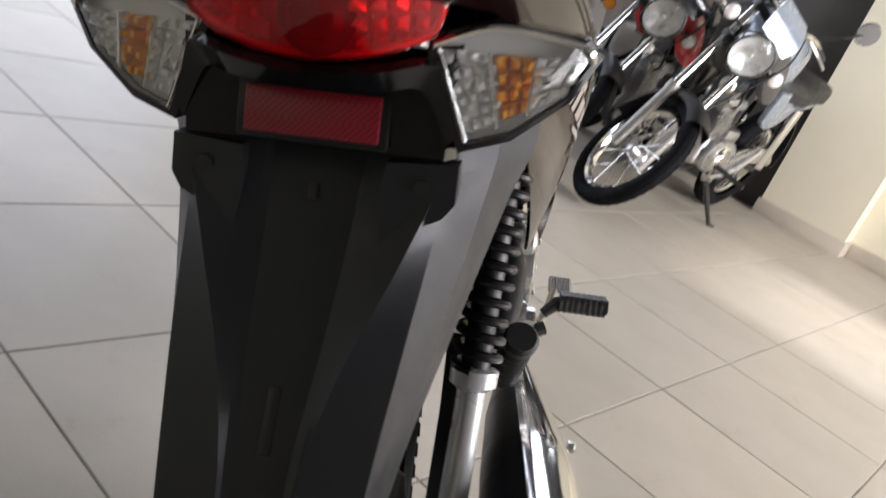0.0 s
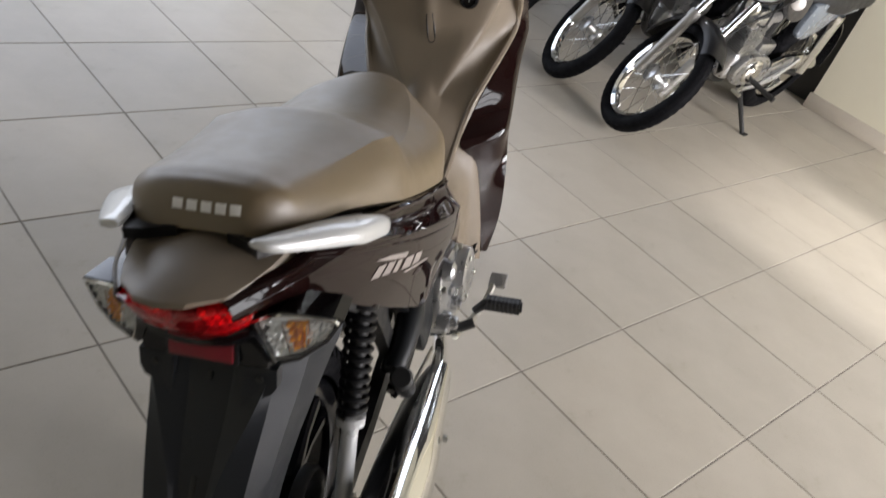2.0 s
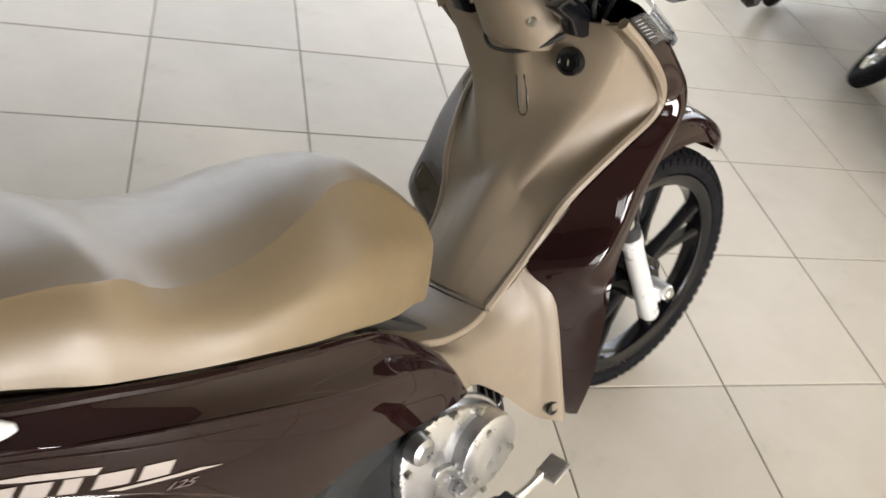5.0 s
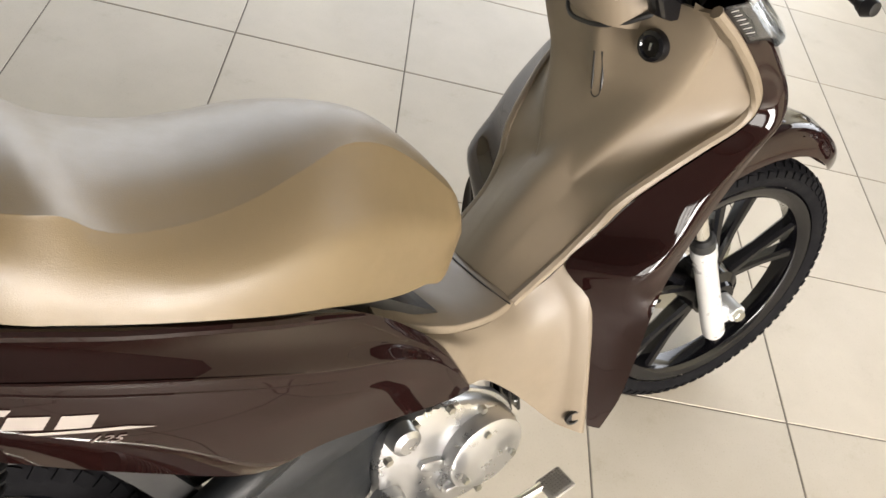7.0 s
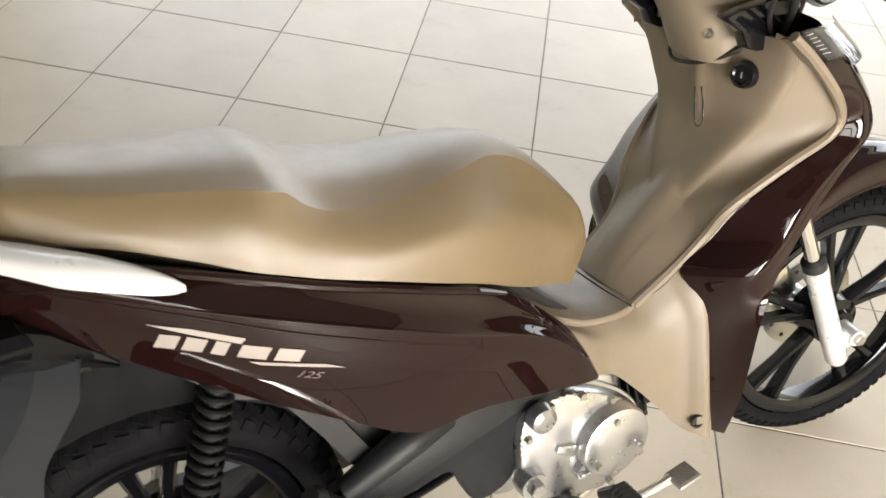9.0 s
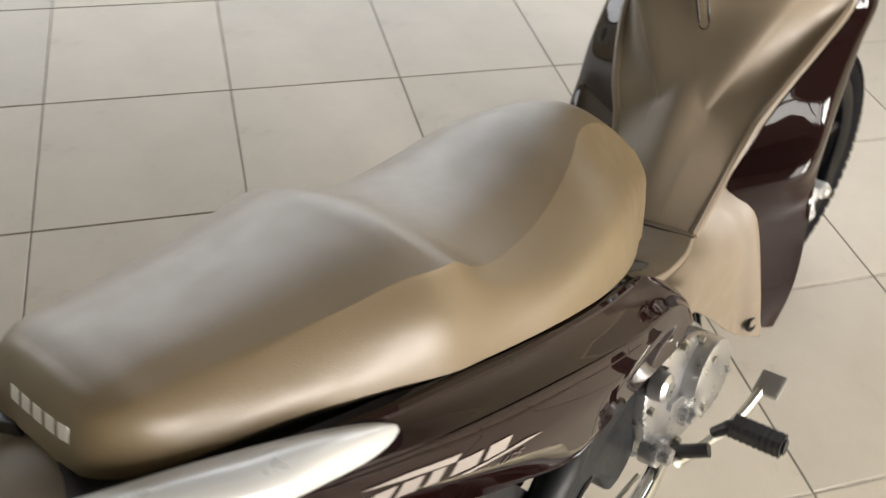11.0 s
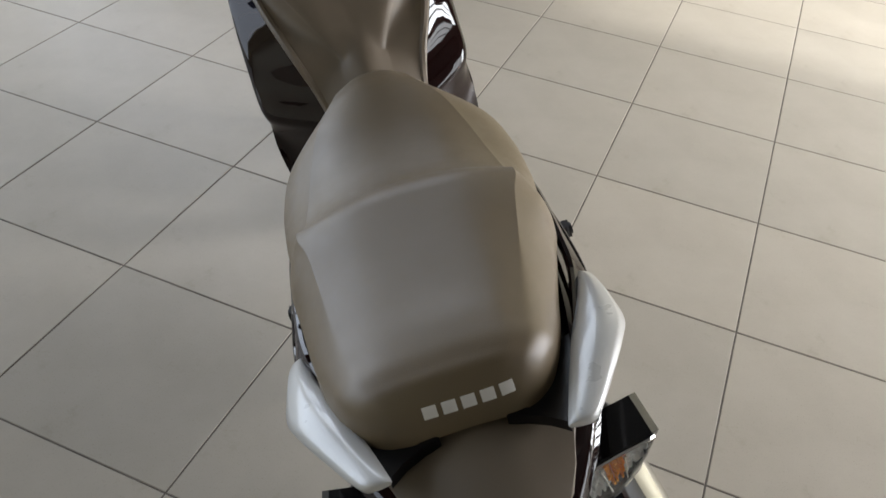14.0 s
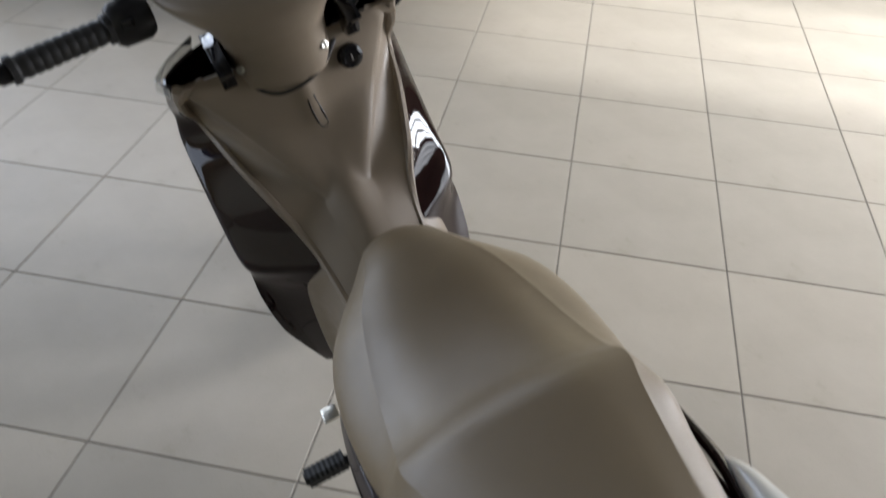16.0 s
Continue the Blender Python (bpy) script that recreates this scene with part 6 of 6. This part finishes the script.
    for k in range(11):
        part("cooling_fin", block(0.150 - 0.003 * abs(k - 4), 0.155 - 0.003 * abs(k - 4), 0.0045, 0.0015, m=lean @ Matrix.Translation((0, 0, 0.012 + 0.0125 * k)), segs=1), "alloy", barrel)
    part("cylinder_head", joined(block(0.125, 0.125, 0.045, 0.010, m=lean @ Matrix.Translation((0, 0, 0.175))), block(0.085, 0.095, 0.030, 0.010, m=lean @ Matrix.Translation((0, 0, 0.210)))), "alloy", barrel)
    part("plug_lead", tube([tuple(lean @ Vector((0.02, 0.065, 0.16))), tuple(lean @ Vector((0.05, 0.10, 0.20))), (-0.52, 0.07, 0.70)], 0.005, 8), "soft_rubber", engine)
    part("carburettor", joined(block(0.07, 0.06, 0.08, 0.012, m=Matrix.Translation((-0.70, 0, 0.56))), tube([(-0.66, 0, 0.57), (-0.60, 0, 0.58)], 0.022, 10, 1), tube([(-0.72, 0, 0.57), (-0.80, 0, 0.58)], 0.026, 10, 1)), "fork_grey", engine)
    part("horn", lathe([(0, -0.012), (0.030, -0.012), (0.036, -0.004), (0.036, 0.006), (0.012, 0.014), (0, 0.016)], 20, Matrix.Translation((-0.36, 0.05, 0.66)) @ pose(0, 0, 0, 0, 0, 90)), "steel", bike, "round horn")
    part("chain_guard", loft([[(x, 0.100 + dy, z + dz * h) for dy, dz in ((-0.012, -1), (0.010, -0.8), (0.014, 0.2), (0.006, 1), (-0.012, 1))] for x, z, h in ((-0.86, 0.355, 0.030), (-0.95, 0.375, 0.042), (-1.15, 0.385, 0.046), (-1.32, 0.375, 0.040), (-1.38, 0.360, 0.020))]), "chrome", bike, "chrome chain guard", angle=25)
    part("peg_bracket", plate([(-0.72, 0.33), (-0.86, 0.37), (-1.02, 0.43), (-1.04, 0.40), (-0.92, 0.31), (-0.74, 0.27)], 0.112, 0.122, 0.003), "alloy", bike, "polished foot peg bracket")
    part("gear_lever", joined(tube([(-0.70, 0.118, 0.275), (-0.62, 0.145, 0.262), (-0.56, 0.150, 0.270)], 0.006, 8), tube([(-0.56, 0.140, 0.270), (-0.56, 0.190, 0.270)], 0.010, 8, 1)), "steel", bike)
    part("brake_cable", tube([(-0.40, 0.20, 1.03), (-0.22, 0.16, 0.90), (-0.17, 0.11, 0.60), (-0.02, 0.07, 0.33)], 0.004, 8), "soft_rubber", bike, m=turn)
    part("exhaust_pipe", tube([(-0.51, -0.02, 0.50), (-0.43, -0.05, 0.42), (-0.45, -0.10, 0.24), (-0.65, -0.13, 0.22), (-0.90, -0.14, 0.27)], 0.018, 12), "chrome", bike)
    part("muffler", lathe([(0, 0), (0.022, 0), (0.042, 0.12), (0.046, 0.50), (0.036, 0.62), (0.02, 0.62), (0, 0.60)], 24, Matrix.Translation((-0.88, -0.145, 0.265)) @ pose(0, 0, 0, 0, 0, 90) @ pose(0, 0, 0, 10, 0, 0)), "chrome", bike, "chrome exhaust muffler")
    for s in (-1, 1):
        part("front_pipe_guard" if s < 0 else "side_trim", tube([(-0.72, s * 0.10, 0.22), (-0.90, s * 0.13, 0.30), (-1.08, s * 0.12, 0.42)], 0.013, 8), "alloy", bike)
    st = part("side_stand", tube([(-0.74, 0.09, 0.24), (-0.80, 0.165, 0.13), (-0.825, 0.230, 0.050)], (0.015, 0.013, 0.011), 8), "deep", bike, "black side stand")
    spring = [(-0.745 - 0.045 * k / 40 + 0.012 * math.cos(k * 1.4), 0.098 + 0.052 * k / 40, 0.235 - 0.10 * k / 40 + 0.012 * math.sin(k * 1.4)) for k in range(41)]
    part("stand_spring", tube(spring, 0.0022, 5, 1), "steel", st)
    part("stand_foot", block(0.05, 0.03, 0.008, 0.002, m=Matrix.Translation((-0.827, 0.240, 0.049)) @ pose(0, 0, 0, 11, 0, 0)), "deep", st)
    if shield:
        for s in (-1, 1):
            part("leg_shield", sheet([[(-0.28, s * 0.05, 0.86), (-0.30, s * 0.12, 0.84), (-0.36, s * 0.19, 0.80)], [(-0.31, s * 0.06, 0.66), (-0.34, s * 0.15, 0.64), (-0.42, s * 0.23, 0.62)], [(-0.40, s * 0.07, 0.44), (-0.44, s * 0.15, 0.42), (-0.52, s * 0.22, 0.42)]], 4, 4, 0.006), paint, bike, "glossy white leg shield")
    return bike


motorcycle(pose(-0.565, 1.22, 0, -11, 0, -90), "blue-grey motorcycle with a round headlamp and spoked wheels", "blue_grey", "dark_panel", steer=54)
motorcycle(pose(-1.025, 1.30, 0, -11, 0, -91), "black motorcycle with red trim and spoked wheels", "bike_black", "bike_red", steer=54)
motorcycle(pose(-1.51, 1.37, 0, -11, 0, -88), "white underbone motorcycle with leg shields and amber signals", "bike_white", "bike_white", True)
motorcycle(pose(-2.16, 1.33, 0, -11, 0, -92), "black motorcycle with spoked wheels and black mudguard", "bike_black")
motorcycle(pose(-2.75, 1.40, 0, -11, 0, -90), "dark motorcycle with spoked wheels beside the others", "bike_black", "dark_panel")

# ---- the floor: a screed with single tiles on it ----
floor = tagged(part("floor", block(X1 - X0 + 0.4, Y1 - Y0 + 0.4, 0.06, m=Matrix.Translation(((X0 + X1) / 2, (Y0 + Y1) / 2, -0.0315))), "grout"), "square beige porcelain floor tiles with dark narrow joints", "floor", kind="structure")


def tile_bm():
    bm = block(TILE - 0.0035, TILE - 0.0035, 0.010, m=Matrix.Translation((0, 0, -0.005)))
    top = [e for e in bm.edges if all(v.co.z > -0.001 for v in e.verts)]
    bmesh.ops.bevel(bm, geom=top, offset=0.0012, segments=1, affect="EDGES")
    return bm


first = part("tile", tile_bm(), "tile", floor, angle=20)
rest, count = [], 1
first.location = (-0.225, -0.225, 0)
near = [(i, j) for i in range(-9, 7) for j in range(-7, 8) if not (i == -1 and j == -1)]
near.sort(key=lambda ij: (ij[0] + 1.0) ** 2 + (ij[1] + 0.5) ** 2)
for i, j in near[:298]:
    ob = new("tile", first.data)
    ob.parent = floor
    ob.location = ((i + 0.5) * TILE, (j + 0.5) * TILE, random.uniform(-0.0003, 0.0))
done = set(near[:298]) | {(-1, -1)}
verts, faces = [], []
h = TILE / 2 - 0.00175
for i in range(math.floor(X0 / TILE), math.ceil(X1 / TILE)):
    for j in range(math.floor(Y0 / TILE), math.ceil(Y1 / TILE)):
        if (i, j) not in done:
            x, y, b = (i + 0.5) * TILE, (j + 0.5) * TILE, len(verts)
            for r, z in ((h, -0.010), (h, -0.0012), (h - 0.0012, 0.0)):
                verts += [(x - r, y - r, z), (x + r, y - r, z), (x + r, y + r, z), (x - r, y + r, z)]
            for q in (0, 4):
                faces += [(b + q + k, b + q + (k + 1) % 4, b + q + 4 + (k + 1) % 4, b + q + 4 + k) for k in range(4)]
            faces.append((b + 8, b + 9, b + 10, b + 11))
me = bpy.data.meshes.new("far_tiles")
me.from_pydata(verts, [], faces)
me.materials.append(M["tile"])
far = new("far_tiles", me)
far.parent = floor
far["kind"] = "stuff"
